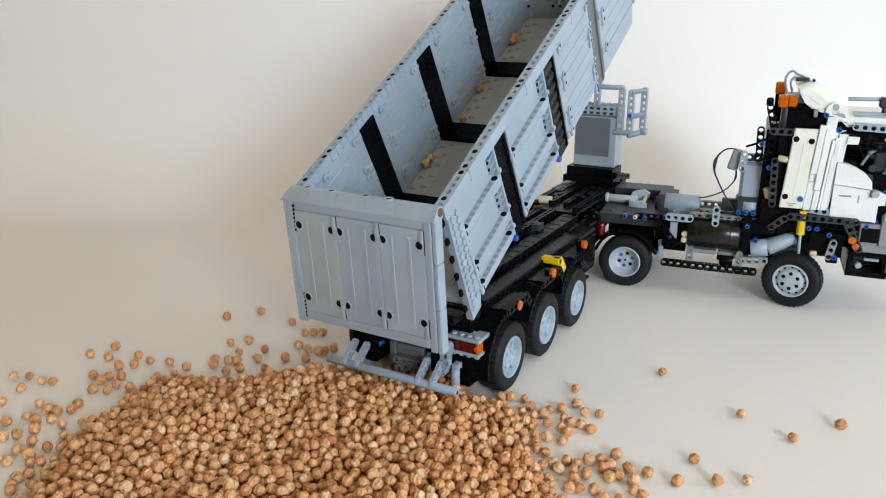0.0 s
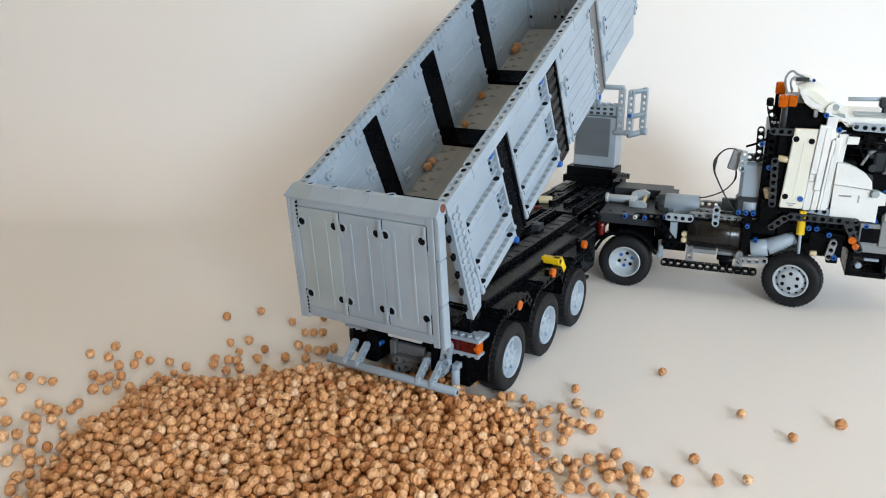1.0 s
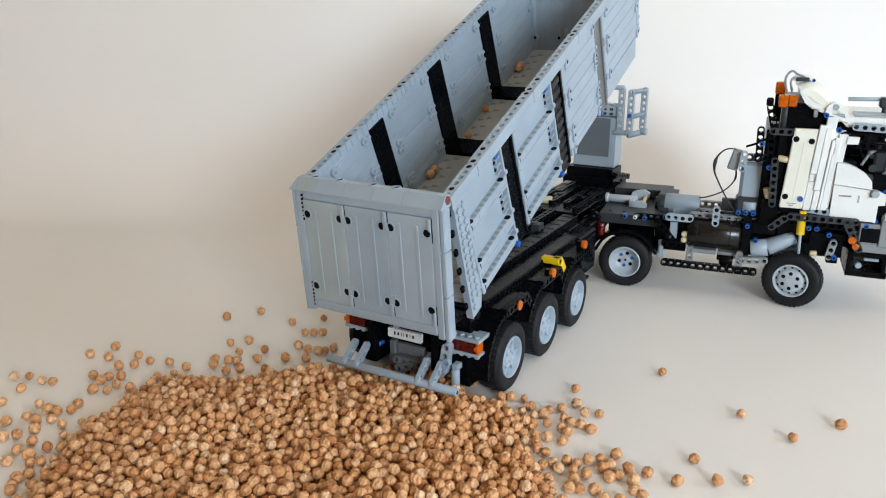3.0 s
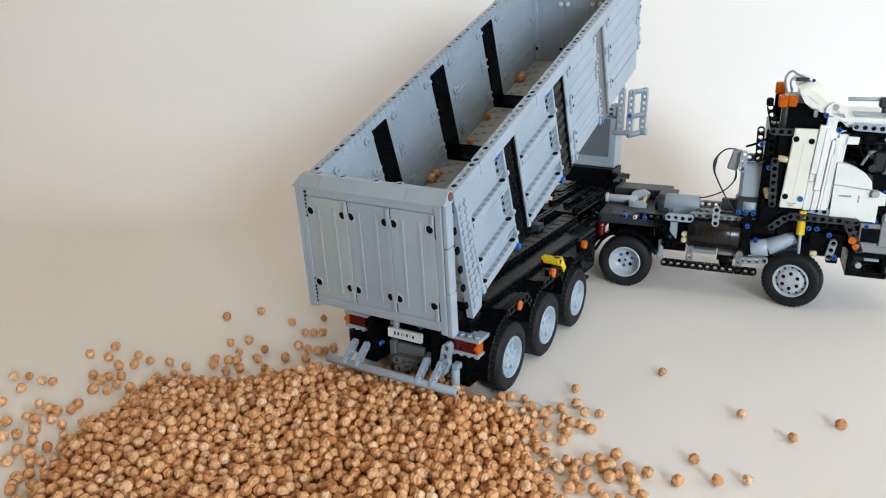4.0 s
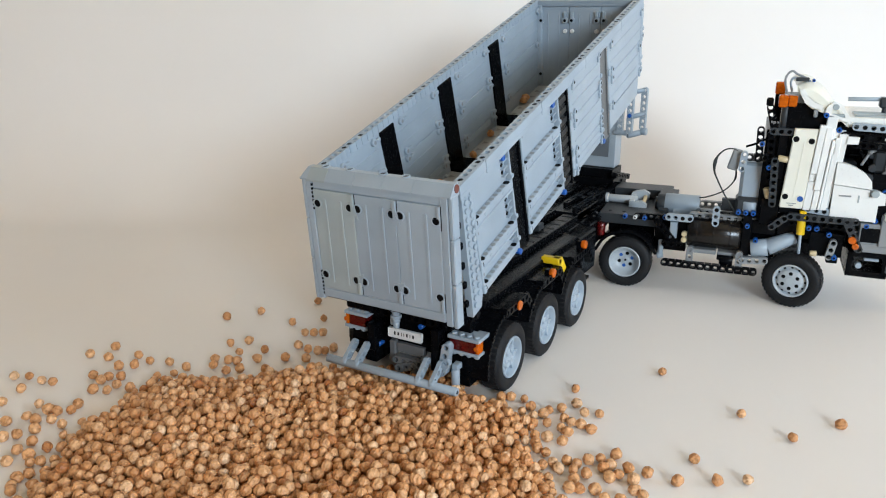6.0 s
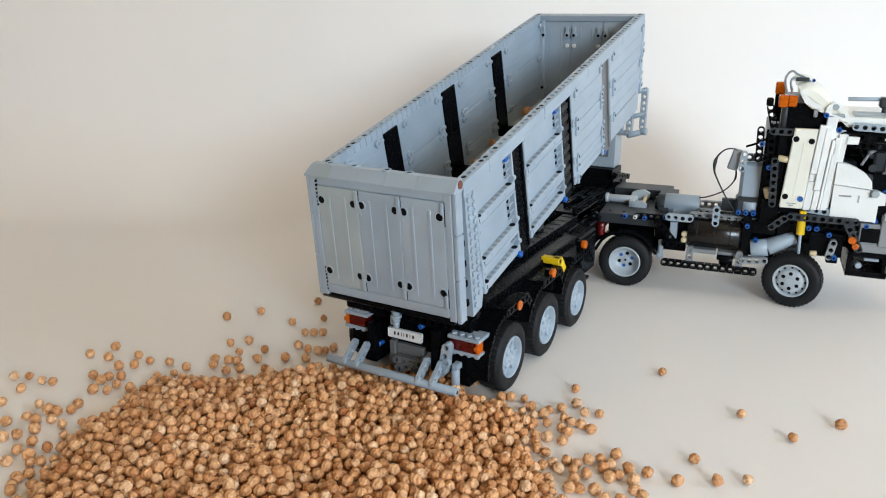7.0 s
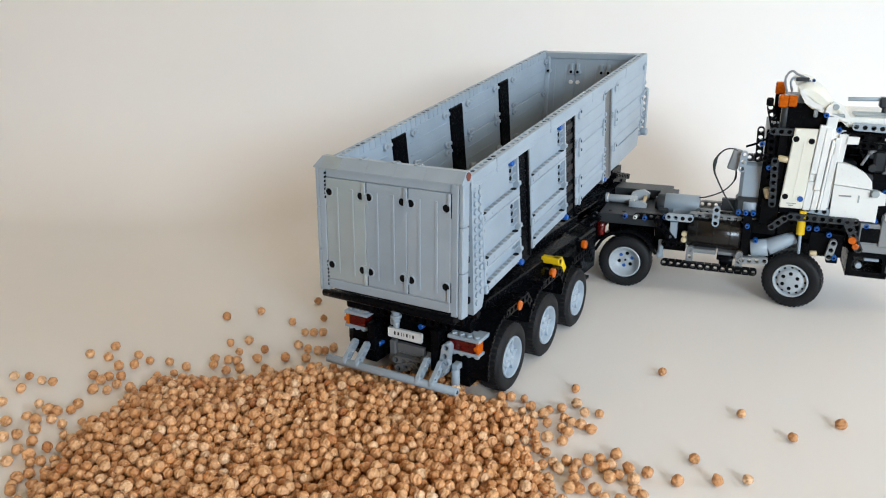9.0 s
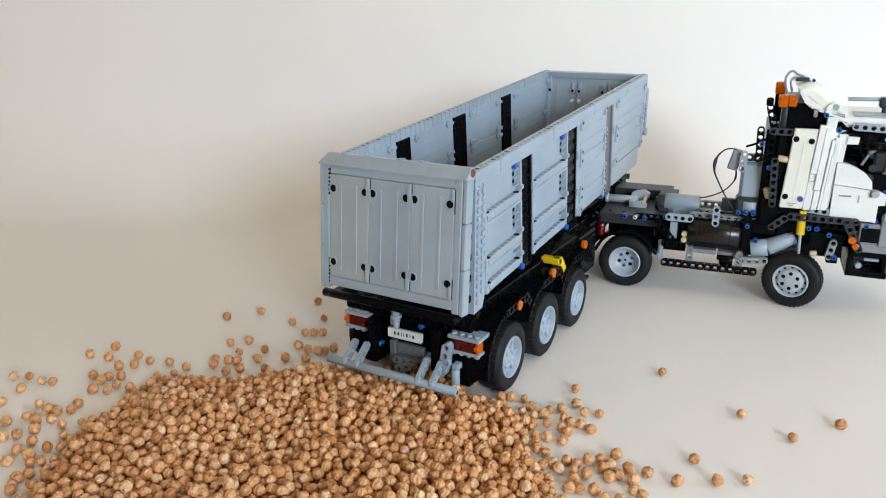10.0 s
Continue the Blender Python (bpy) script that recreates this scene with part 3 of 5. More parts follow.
def wall_panel(m, y0, y1, z0, z1, hollow, body, mats):
    f = Form()
    if hollow:
        f.box(y0, y1, 7.6, 7.95, z0, z1, b=0.06, m=m)
        w = 0.3
        f.box(y0, y0 + w, 7.9, 8.6, z0, z1, b=0.09, m=m).box(y1 - w, y1, 7.9, 8.6, z0, z1, b=0.09, m=m)
        f.box(y0, y1, 7.9, 8.58, z1 - w, z1, b=0.09, m=m).box(y0, y1, 7.9, 8.58, z0, z0 + 0.95, b=0.09, m=m)
        # the ledge's open holes, seen from above, their shade painted as flat discs
        n = 9
        for k in range(n):
            yy = y0 + 0.9 + (y1 - y0 - 1.8) * k / (n - 1)
            p = m @ Vector((yy, 8.27, z0 + 0.94))
            f.cyl(p, p + Vector((0, 0, 0.03)), 0.37 if k in (0, n - 1) else 0.28, 1 if k in (0, n - 1) else 2, 12, bev=0.005)
        for k in range(3):                   # short ribs by the front edge
            zz = z0 + 1.7 + 0.85 * k
            if zz < z1 - 0.5:
                f.box(y1 - 1.25, y1 - 0.25, 7.9, 8.35, zz, zz + 0.14, b=0.02, m=m)
                p = m @ Vector((y1 - 0.95, 7.93, zz + 0.45))
                q = m @ Vector((y1 - 0.95, 8.0, zz + 0.45))
                f.cyl(p, q, 0.26, 1, 10, bev=0.01)
        for yy in (y0 + 0.75,):
            p, q = m @ Vector((yy, 7.9, z1 - 0.9)), m @ Vector((yy, 8.35, z1 - 0.9))
            f.cyl(p, q, 0.42, 0, 14)
            f.cyl(p, m @ Vector((yy, 8.37, z1 - 0.9)), 0.2, 2, 10, bev=0.005)
    else:
        f.box(y0, y1, 7.6, 8.55, z0, z1, b=0.1, m=m)
        for k in range(1, 3):
            zz = z0 + (z1 - z0) * k / 3
            f.box(y0 + 1.0, y1 - 1.0, 8.5, 8.61, zz - 0.1, zz + 0.1, b=0.05, m=m)
        for yy in (y0 + 1.4, y1 - 0.6):
            for zz in (z0 + 0.55, z1 - 0.55):
                p = m @ Vector((yy, 8.53, zz))
                f.cyl(p, m @ Vector((yy, 8.8, zz)), 0.42, 0, 12, bev=0.04)
                f.cyl(p, m @ Vector((yy, 8.805, zz)), 0.22, 1, 10, bev=0.005)
                f.box(yy - 0.6, yy - 0.2, 8.5, 8.82, zz - 0.8, zz - 0.05, 0, 0.08, m=m)
    # catches at the corners
    f.box(y0 - 0.22, y0 + 0.3, 8.4, 8.78, z0 + 0.1, z0 + 1.0, b=0.08, m=m).box(y1 - 0.3, y1 + 0.2, 8.4, 8.74, z0 + 1.1, z0 + 1.6, b=0.08, m=m)
    f.box(y0 + 0.35, y0 + 0.6, 8.3, 8.66, z0 + 0.25, z0 + 0.75, 1, 0.04, m=m)
    if hollow:
        f.cyl(m @ Vector((y0 + 2.4, 8.5, z0 + 0.5)), m @ Vector((y0 + 2.4, 8.64, z0 + 0.5)), 0.2, 0, 10, bev=0.03)
        f.cyl(m @ Vector((y1 - 2.4, 8.5, z0 + 0.5)), m @ Vector((y1 - 2.4, 8.64, z0 + 0.5)), 0.2, 0, 10, bev=0.03)
    # inner face: long ridges and pin collars
    for k in range(1, 3):
        zz = z0 + (z1 - z0) * k / 3
        f.box(y0 + 0.9, y1 - 0.9, 7.52, 7.62, zz - 0.07, zz + 0.07, b=0.04, m=m)
    for yy in (y0 + 1.5, y1 - 1.5):
        for zz in (z0 + 0.5, z1 - 0.5):
            f.cyl(m @ Vector((yy, 7.62, zz)), m @ Vector((yy, 7.22, zz)), 0.45, 0, 12, bev=0.05)
            f.cyl(m @ Vector((yy, 7.6, zz)), m @ Vector((yy, 7.215, zz)), 0.24, 2, 10, bev=0.005)
            f.box(yy + 0.35, yy + 1.15, 7.2, 7.62, zz - 0.22, zz + 0.22, b=0.08, m=m)
    part("side_panel", f, mats, body)


def tipper_body():
    h0, h1 = HINGE
    f = Form()
    f.prism([(y - h0, z - h1) for y, z in ((0.6, 12.3), (55.6, 12.3), (55.6, 13.0), (0.6, 13.0))], -7.65, 7.65, 0)
    secs = [(0.8, 11.4), (14.3, 25.05), (28.4, 39.65), (42.7, 54.2)]
    body = part("tipping_body", f, BED_GREY, trailer, "long grey tipping body with black ribs")
    # flat wedge in a darker grey, painting the shade of a slot
    wedge = mesh_of("floor_slot", Form().prism([(-0.45, -0.35), (0.45, 0), (-0.45, 0.35)], 0.0, 0.03, 2), MID_GREY)
    for a, b in secs:                            # wedge-shaped slots of the floor plates
        for k in range(5):
            for x in (-6.7, -5.6, 5.6, 6.7):
                y = a + 1.3 + (b - a - 2.6) * k / 4 + (0.5 if abs(x) < 6 else 0) - h0
                part("floor_slot", wedge, None, body, "", place(x, y, 13.0 - h1))
    for a, b in secs:
        part("floor_plate", Form().box(-4.9, 4.9, a - h0 + 0.2, b - h0 - 0.2, 13.0 - h1, 13.08 - h1, b=0.03), BED_GREY, body)
    rail_ends = ((0.45, 6.02, 6), (6.02, 20.06, 13), (20.06, 34.1, 13), (34.1, 48.1, 13), (48.1, 58.6, 10))
    for s in (-1, 1):
        m = side_map(s)
        for i, (a, b) in enumerate(secs):
            for z0, z1 in ((20.1, 25.0), (15.15, 20.05), (12.3, 15.1)):
                aa = a if i else a + 1.6
                bb = b if i < 3 else 58.4 if z0 > 16 else 57.1
                if i == 3 and z0 < 13:
                    q = [(aa, z0), (55.2, z0), (55.9, z1), (aa, z1)]
                    part("side_panel", Form().prism(q, 7.6, 8.55, 1, m=m), [GREY, HOLE, MID_GREY], body)
                else:
                    wall_panel(m, aa, bb, z0, z1, i < 2, body, [GREY, HOLE, MID_GREY])
        for i, (a, b) in enumerate(RIBS):
            f = Form().box(a, b, 7.4, 8.3, 11.2, 25.0, 0, 0.08, m=m)
            f.box(a + 0.1, a + 0.5, 8.2, 8.5, 11.6, 24.6, 0, 0.05, m=m).box(b - 0.5, b - 0.1, 8.2, 8.5, 11.6, 24.6, 0, 0.05, m=m)
            for k in range(9 if i == 1 else 0):
                f.box(a + 0.6, b - 0.6, 8.25, 8.36, 12.2 + 1.35 * k, 12.9 + 1.35 * k, 1, 0.03, m=m)
            part("rib", f, ([BLACK, BLACK], [BLACK, WORN], [RIB_GREY, RIB_GREY])[i] if s > 0 else [BLACK, BLACK], body, ("black upright rib", "scuffed black upright rib", "dull grey upright rib")[i] if s > 0 else "black upright rib")
            p = Form().cyl(m @ Vector((a - 0.5, 8.2, 12.2)), m @ Vector((a - 0.5, 8.95, 12.2)), 0.36, 0, 12)
            part("pin", p, BLUE, body, "blue pin")
        for i in (0, 1):
            b = secs[i][1]
            part("pin", Form().cyl(m @ Vector((b - 0.95, 7.9, 24.0)), m @ Vector((b - 0.95, 8.4, 24.0)), 0.36, 0, 12), BLUE, body, "blue pin")
        for a, b, n in rail_ends:
            st = (b - a - 0.96) / (n - 1)
            dark = {0, n - 1, 2, n - 3} if n > 6 else {1, n - 1}
            mm = m @ at(a + 0.48, 8.1, 25.5, 90)
            f = Form().arm(n, mm, 0, dark, 1, step=st, wide=0.5, deep=0.5)
            part("top_rail", f, [GREY, HOLE], body, "light grey rail with round holes")
            f = Form().box(a + 0.05, b - 0.05, 8.58, 8.72, 25.02, 25.98, b=0.04, m=m).box(a + 0.05, b - 0.05, 8.5, 8.68, 24.5, 25.0, b=0.04, m=m)
            part("rail_edge", f, GREY, body)
        # slanted studded edge at the rear
        f = Form().prism([(1.0, 25.0), (3.3, 25.0), (2.75, 13.6), (1.6, 11.2), (-0.3, 11.2)], 7.7, 8.45, 1, m=m)
        for k in range(15):
            for j in range(2):
                z = 24.6 - 0.88 * k
                y = 1.0 + 1.25 * (z - 25.0) / 13.8 + 0.6 + 0.95 * j
                p = m @ Vector((y, 8.44, z))
                if not (j == 1 and k > 13):
                    f.cyl(p, m @ Vector((y, 8.66, z)), 0.31, 0, 12, bev=0.04)
        part("stud_strip", f, GREY, body, "slanted strip of grey studded plates")
        for k in range(6):
            z = 23.5 - 2.2 * k
            part("clip", Form().box(0.55 - (25 - z) * 0.09, 1.1 - (25 - z) * 0.09, 7.75, 8.1, z, z + 0.7, m=m), BLACK, body)
    for a, b in RIBS:
        part("floor_rib", Form().box(-7.45, 7.45, a - h0, b - h0, 12.9 - h1, 13.5 - h1).box(-7.5, 7.5, a - h0, b - h0, 11.2 - h1, 12.35 - h1), BLACK, body, "black cross rib")
    # front wall of three upright panels
    lean = at(0, 55.1 - h0, 12.6 - h1, -12.5)
    for k in range(3):
        x = -7.6 + 5.07 * k
        f = Form().box(x, x + 5.05, 0, 0.9, 0, 13.0, b=0.1, m=lean)
        for xx in (x + 1.6, x + 3.4):
            f.box(xx - 0.08, xx + 0.08, -0.09, 0.05, 1.4, 11.6, b=0.04, m=lean)
        for xx in (x + 0.55, x + 4.5):
            for zz in (2.4, 10.6):
                f.cyl(lean @ Vector((xx, 0.02, zz)), lean @ Vector((xx, -0.5, zz)), 0.46, 0, 12)
                f.cyl(lean @ Vector((xx, 0.02, zz)), lean @ Vector((xx, -0.505, zz)), 0.24, 1, 10, bev=0.005)
                f.box(xx - 0.24, xx + 0.24, -0.5, 0.02, zz + 0.4, zz + 1.3, 0, 0.08, m=lean)
        part("front_panel", f, [GREY, HOLE], body)
    for x in (-3.1, -1.95, 1.95, 3.1):
        part("peg", Form().cyl(lean @ Vector((x, 0.05, 9.0)), lean @ Vector((x, -0.42, 9.0)), 0.32, 0, 14, bev=0.1), WHITE, body, "small white peg")
    for s in (-1, 1):
        part("corner_post", Form().box(s * 6.9, s * 7.62, -0.5, 0.3, 0.6, 12.9, b=0.12, m=lean), GREY, body)
    f = Form().box(-8.6, 8.6, 57.6 - h0, 58.9 - h0, 25.0 - h1, 25.9 - h1)
    for s in (-1, 1):
        f.box(s * 7.6, s * 8.66, 0.2, 1.2, 4.2, 13.0, b=0.1, m=lean)
        for zz, r in ((3.4, 0.55), (5.2, 0.5), (9.4, 0.5)):
            f.cyl(lean @ Vector((s * 8.2, 0.6, zz)), lean @ Vector((s * 8.2, 1.75, zz)), r)
    part("front_rail", f, GREY, body)
    return body


def tail_gate():
    """Hangs from its pin, which is its origin; up is z, outward -y."""
    g = empty("tail_gate")
    g.parent = trailer
    for k in range(3):
        x = -7.5 + 5.0 * k
        f = Form().box(x + 0.02, x + 4.98, -1.0, -0.35, -12.72, -1.7, b=0.06)
        for xx in (x + 1.45, x + 3.4):
            f.box(xx - 0.16, xx + 0.16, -1.08, -0.95, -11.9, -2.6, b=0.07)
        for xx in (x + 0.5, x + 4.5):
            for zz in (-3.18, -11.1):
                f.pinhole((xx, -1.0, zz), (0, -1, 0))
        for zz, d in ((-3.5, 1), (-11.0, -1)):
            if k < 2:
                f.box(x + 4.72, x + 5.14, -1.22, -0.9, zz + (0.55 if d > 0 else -1.65), zz + (1.8 if d > 0 else -0.3), b=0.05)
                # thin black strip paints the shadowed gap right of the tab
                f.box(x + 5.15, x + 5.24, -1.02, -0.9, zz + (0.5 if d > 0 else -1.65), zz + (1.8 if d > 0 else 0.0), 1, 0.01)
                f.prism([(x + 4.7, zz + 0.7 * d), (x + 5.2, zz + 0.7 * d), (x + 5.45, zz - 0.75 * d), (x + 4.95, zz - 0.5 * d), (x + 4.65, zz - 0.6 * d)], -1.06, -0.95, 1)
            else:
                f.box(x + 4.68, x + 5.02, -1.2, -0.9, zz + (0.6 if d > 0 else -1.65), zz + (1.8 if d > 0 else -0.3), b=0.05)
                # the same painted shadow line beside the last panel's tab
                f.box(x + 5.03, x + 5.12, -1.04, -0.9, zz + (-0.6 if d > 0 else -1.65), zz + (1.8 if d > 0 else 0.4), 1, 0.01)
        part("gate_panel", f, [OLD_GREY if k == 0 else GREY, HOLE], g, "yellowed grey ribbed panel" if k == 0 else "grey ribbed panel")
    part("top_strip", Form().box(-7.5, 7.5, -0.88, -0.3, -1.68, -0.72), GREY, g)
    part("bottom_strip", Form().box(-7.5, 7.5, -1.05, -0.3, -13.75, -12.75), GREY, g)
    for s in (-1, 1):
        f = Form().box(s * 7.55, s * 8.3, -1.02, -0.2, -14.1, -0.72, b=0.08)
        f.box(s * 8.33, s * 8.85, -0.95, 0.25, -14.25, -9.6, b=0.1).box(s * 8.33, s * 8.85, -0.95, 0.25, -9.55, -5.0, b=0.1).box(s * 8.33, s * 8.85, -0.95, 0.25, -4.95, -0.6, b=0.1)
        if s < 0:
            for k in range(7):
                f.box(-7.62, -7.44, -1.06, -0.6, -3.9 + 0.42 * k, -3.66 + 0.42 * k, 1, 0.02)
                f.box(-7.62, -7.44, -1.06, -0.6, -13.5 + 0.42 * k, -13.26 + 0.42 * k, 1, 0.02)
        else:
            f.box(7.46, 7.58, -0.98, -0.6, -13.6, -1.0, 0, 0.04)
        for k in range(6):
            f.box(s * 8.45, s * 8.75, 0.2, 0.36, -13.4 + 2 * k, -12.9 + 2 * k, 1, 0.03)
        part("gate_post", f, [GREY, HOLE], g)
        tip = 8.72 if s > 0 else 8.3
        vs = [(s * x, y, z) for z, y0, xo in ((-0.75, -1.2, 8.8), (-0.6, -1.2, 8.8), (0.38, -0.25, tip)) for x, y in ((7.95, y0), (xo, y0), (xo, 0.5), (7.95, 0.5))]
        fs = [(0, 1, 2, 3), (8, 9, 10, 11)] + [(k * 4 + i, k * 4 + (i + 1) % 4, k * 4 + 4 + (i + 1) % 4, k * 4 + 4 + i) for k in range(2) for i in range(4)]
        p = part("hinge_end", Form().add(vs, fs), GREY, g)
        if s > 0:
            part("axle_end", Form().cyl((8.7, 0.05, -0.12), (8.84, 0.05, -0.12), 0.42, 0, 18, bev=0.03), BROWN, p, "reddish brown axle end")
    x = -8.0
    for w in (2.3, 3.4, 3.4, 3.4, 3.5):
        q = [(-1.2, -0.85), (-1.2, -0.66), (-0.25, 0.38), (0.5, 0.38), (0.5, -0.7), (-0.9, -0.85)]
        part("top_slope", Form().prism(q, x + 0.015, x + w - 0.015, 0), GREY if w != 2.3 else OLD_GREY, g)
        x += w
    for xx in (-3.4, 0.6, 3.2, -6.4):
        f = Form().lathe([(0.3, 0.46), (0.48, 0.48), (0.5, 0.44), (0.5, 0.34), (0.34, 0.32)], (xx, 0.2, 0), (0, 0, 1), 0, 16, False)
        f.cyl((xx, 0.2, 0.3), (xx, 0.2, 0.42), 0.33, 1, 12)
        part("clip", f, [GREY, HOLE], g)
    return g


chassis()
body = tipper_body()
gate = tail_gate()


# ---- the tractor unit ----
tractor = tagged(empty("tractor_truck", place(10.9, 43.8, 0, 0, 0, 8)), "toy brick-built truck, white cab on black and grey chassis", "toy truck")


def dish_rims():
    r = Form()
    r.lathe([(-2.3, 2.34), (-0.06, 2.38), (0.05, 2.32), (0.05, 2.2), (-0.2, 2.08), (-0.9, 1.85), (-1.35, 1.5), (-1.45, 0.9), (-1.4, 0.0)], (0, 0, 0), (1, 0, 0), 0, 40)
    r.cyl((-1.6, 0, 0), (-1.15, 0, 0), 0.45, 0, 16)
    r.cyl((-1.6, 0, 0), (-1.1, 0, 0), 0.2, 1, 10)
    for k in range(6):
        a = 2 * math.pi * (k + 0.3) / 6
        p = (1.0 * math.cos(a), 1.0 * math.sin(a))
        r.cyl((-1.6, *p), (-1.36 + 0.03 * (k % 2), *p), 0.28, 1 if k % 2 else 2, 12)
    rear = mesh_of("rim", r, [STEEL, HOLE, BLUE])
    r = Form()
    r.lathe([(-2.3, 2.34), (-0.06, 2.38), (0.05, 2.33), (0.05, 2.16), (-0.35, 2.06), (-0.5, 2.0), (-0.5, 1.8), (-0.05, 1.62), (0.02, 1.55), (0.02, 0.0)], (0, 0, 0), (1, 0, 0), 0, 40)
    for k in range(12):
        a = 2 * math.pi * k / 12
        if k % 2:
            r.cyl((-0.1, 1.08 * math.cos(a), 1.08 * math.sin(a)), (0.035, 1.08 * math.cos(a), 1.08 * math.sin(a)), 0.27, 1, 12, bev=0.01)
        r.box(-0.6, -0.42, -0.15, 0.15, 1.72, 2.02, 1, 0.03, m=Matrix.Rotation(a, 4, "X"))
    r.cyl((0.0, 0, 0), (0.12, 0, 0), 0.6, 0, 18)
    return rear, mesh_of("rim", r, [STEEL, HOLE])


def tube(pts, r, slot=0, n=8, form=None, flat=1.0):
    f = form or Form()
    pts = [Vector(p) for p in pts]
    fine = []
    for i in range(len(pts) - 1):
        p0, p1, p2, p3 = pts[max(0, i - 1)], pts[i], pts[i + 1], pts[min(len(pts) - 1, i + 2)]
        for k in range(6):
            t = k / 6
            fine.append(0.5 * (2 * p1 + (p2 - p0) * t + (2 * p0 - 5 * p1 + 4 * p2 - p3) * t * t + (3 * p1 - p0 - 3 * p2 + p3) * t ** 3))
    fine.append(pts[-1])
    o = len(f.v)
    up = Vector((0.13, 0.21, 0.97))
    for i, p in enumerate(fine):
        w = (fine[min(i + 1, len(fine) - 1)] - fine[max(i - 1, 0)]).normalized()
        a = w.cross(up).normalized()
        c = w.cross(a)
        for k in range(n):
            t = 2 * math.pi * k / n
            f.v.append(tuple(p + (a * math.cos(t) * flat + c * math.sin(t)) * r))
    for i in range(len(fine) - 1):
        for k in range(n):
            j = (k + 1) % n
            f.face((o + i * n + k, o + i * n + j, o + (i + 1) * n + j, o + (i + 1) * n + k), slot, True)
    return f


def pins(spots, v=-0.1, mat=None, r=0.34):
    for u, z in spots:
        part("pin", Form().cyl((u, v - 0.12, z), (u, v + 0.9, z), r, 0, 14).cyl((u, v - 0.16, z), (u, v, z), r * 0.5, 1, 10), [mat or BLUE, HOLE], tractor, "blue pin" if mat is None else "")


def truck_chassis():
    rear, front = dish_rims()
    for u, rim in ((0.0, rear), (23.0, front)):
        steer = 14 if u > 1 else 0
        wheel(tractor, place(u, 0, 3.9, 0, 0, -90 - steer), rim)
        wheel(tractor, place(u, 17.6, 3.9, 0, 0, 90 - steer), rim)
        part("axle", Form().cyl((u, 1.5, 3.9), (u, 16, 3.9), 0.6).box(u - 1.3, u + 1.3, 6.5, 11, 2.7, 5.6), DARK_GREY, tractor)
    for v in (5.0, 11.4):
        f = Form().box(-3.6, 33, v, v + 1.2, 8.2, 10.4)
        part("frame_rail", f, BLACK, tractor)
    for u in (-3, 3.8, 8, 13, 17, 27, 31):
        part("cross_member", Form().box(u, u + 1, 4.8, 12.6, 8.6, 10.2), BLACK, tractor)
    # deck over the rear axle
    f = Form().box(-4.6, 4.6, 2.6, 17.4, 10.2, 10.7)
    f.box(-4.6, 4.6, 2.2, 2.7, 9.2, 10.7)
    for k in range(4):
        f.cyl((-3.2 + 2.1 * k, 4.0, 10.68), (-3.2 + 2.1 * k, 4.0, 10.73), 0.3, 1, 10, bev=0.01)
        f.cyl((-3.2 + 2.1 * k, 16.2, 10.68), (-3.2 + 2.1 * k, 16.2, 10.73), 0.3, 1, 10, bev=0.01)
    part("deck", f, [DARK_GREY, HOLE], tractor, "dark grey flat deck")
    part("deck_box", Form().box(-4.2, 4.8, 13.4, 17.8, 10.7, 12.2).box(3.2, 5.9, 9.4, 15, 10.6, 12.3), DARK_GREY, tractor)
    f = Form().cyl((-4.6, 9.2, 11.4), (0.2, 9.2, 11.4), 0.62, 0, 18).cyl((-4.9, 9.2, 11.4), (-4.4, 9.2, 11.4), 0.8, 0, 18)
    for v, d in ((7.2, -0.5), (10.3, 0.6)):
        f.prism([(-0.9, 10.9 + d), (0.1, 10.4 + d), (1.7, 10.7 + d), (1.8, 11.7 + d), (0.9, 12.2 + d), (-0.2, 12.0 + d), (-0.9, 11.7 + d)], v, v + 0.8, 1)
        f.prism([(-0.9, 10.9 + d * 0.5), (-0.2, 10.9 + d * 0.5), (-0.2, 11.9 + d * 0.5), (-0.9, 11.9 + d * 0.5)], min(v, 9.2), max(v + 0.8, 9.2), 1)
    f.cyl((1.2, 7.4, 10.9), (1.2, 11.0, 12.0), 0.3, 1, 12)
    part("coupling", f, [STEEL, TAN], tractor, "light grey coupling fork")
    # motor lying along the frame
    f = Form().cyl((4.5, 8.2, 11.6), (9.6, 8.2, 11.6), 1.55, 0, 26).box(5.6, 9.6, 6.7, 9.7, 10.2, 12.0, b=0.3)
    part("motor", f, GREY, tractor, "pale grey motor housing")
    part("motor_end", Form().cyl((3.4, 8.2, 11.5), (4.6, 8.2, 11.5), 1.5, 0, 24).cyl((3.0, 8.2, 11.5), (3.5, 8.2, 11.5), 1.0, 0, 18).box(3.6, 5.2, 6.4, 10, 9.8, 11.2, b=0.2), DARK_GREY, tractor)
    for v, n, z in ((6.2, 6, 11.2), (9.8, 6, 11.6)):
        part("beam", Form().arm(n, at(9.9, v, z), 0), MID_GREY, tractor)
    part("upright_beam", Form().arm(3, at(12.3, 1.6, 10.9, 0, -90), 0, (2,)), [GREY, HOLE], tractor)
    part("beam", Form().arm(4, at(5.8, 1.2, 11.3), 0, (2, 3)), [GREY, HOLE], tractor)
    part("beam", Form().arm(13, at(1.2, 2.4, 10.8), 0), BLACK, tractor)
    part("beam", Form().arm(11, at(9.0, 3.0, 11.4), 0), MID_GREY, tractor)
    pins(((-0.6, 10.6), (2.3, 10.6), (5.2, 11.0)), 1.6)
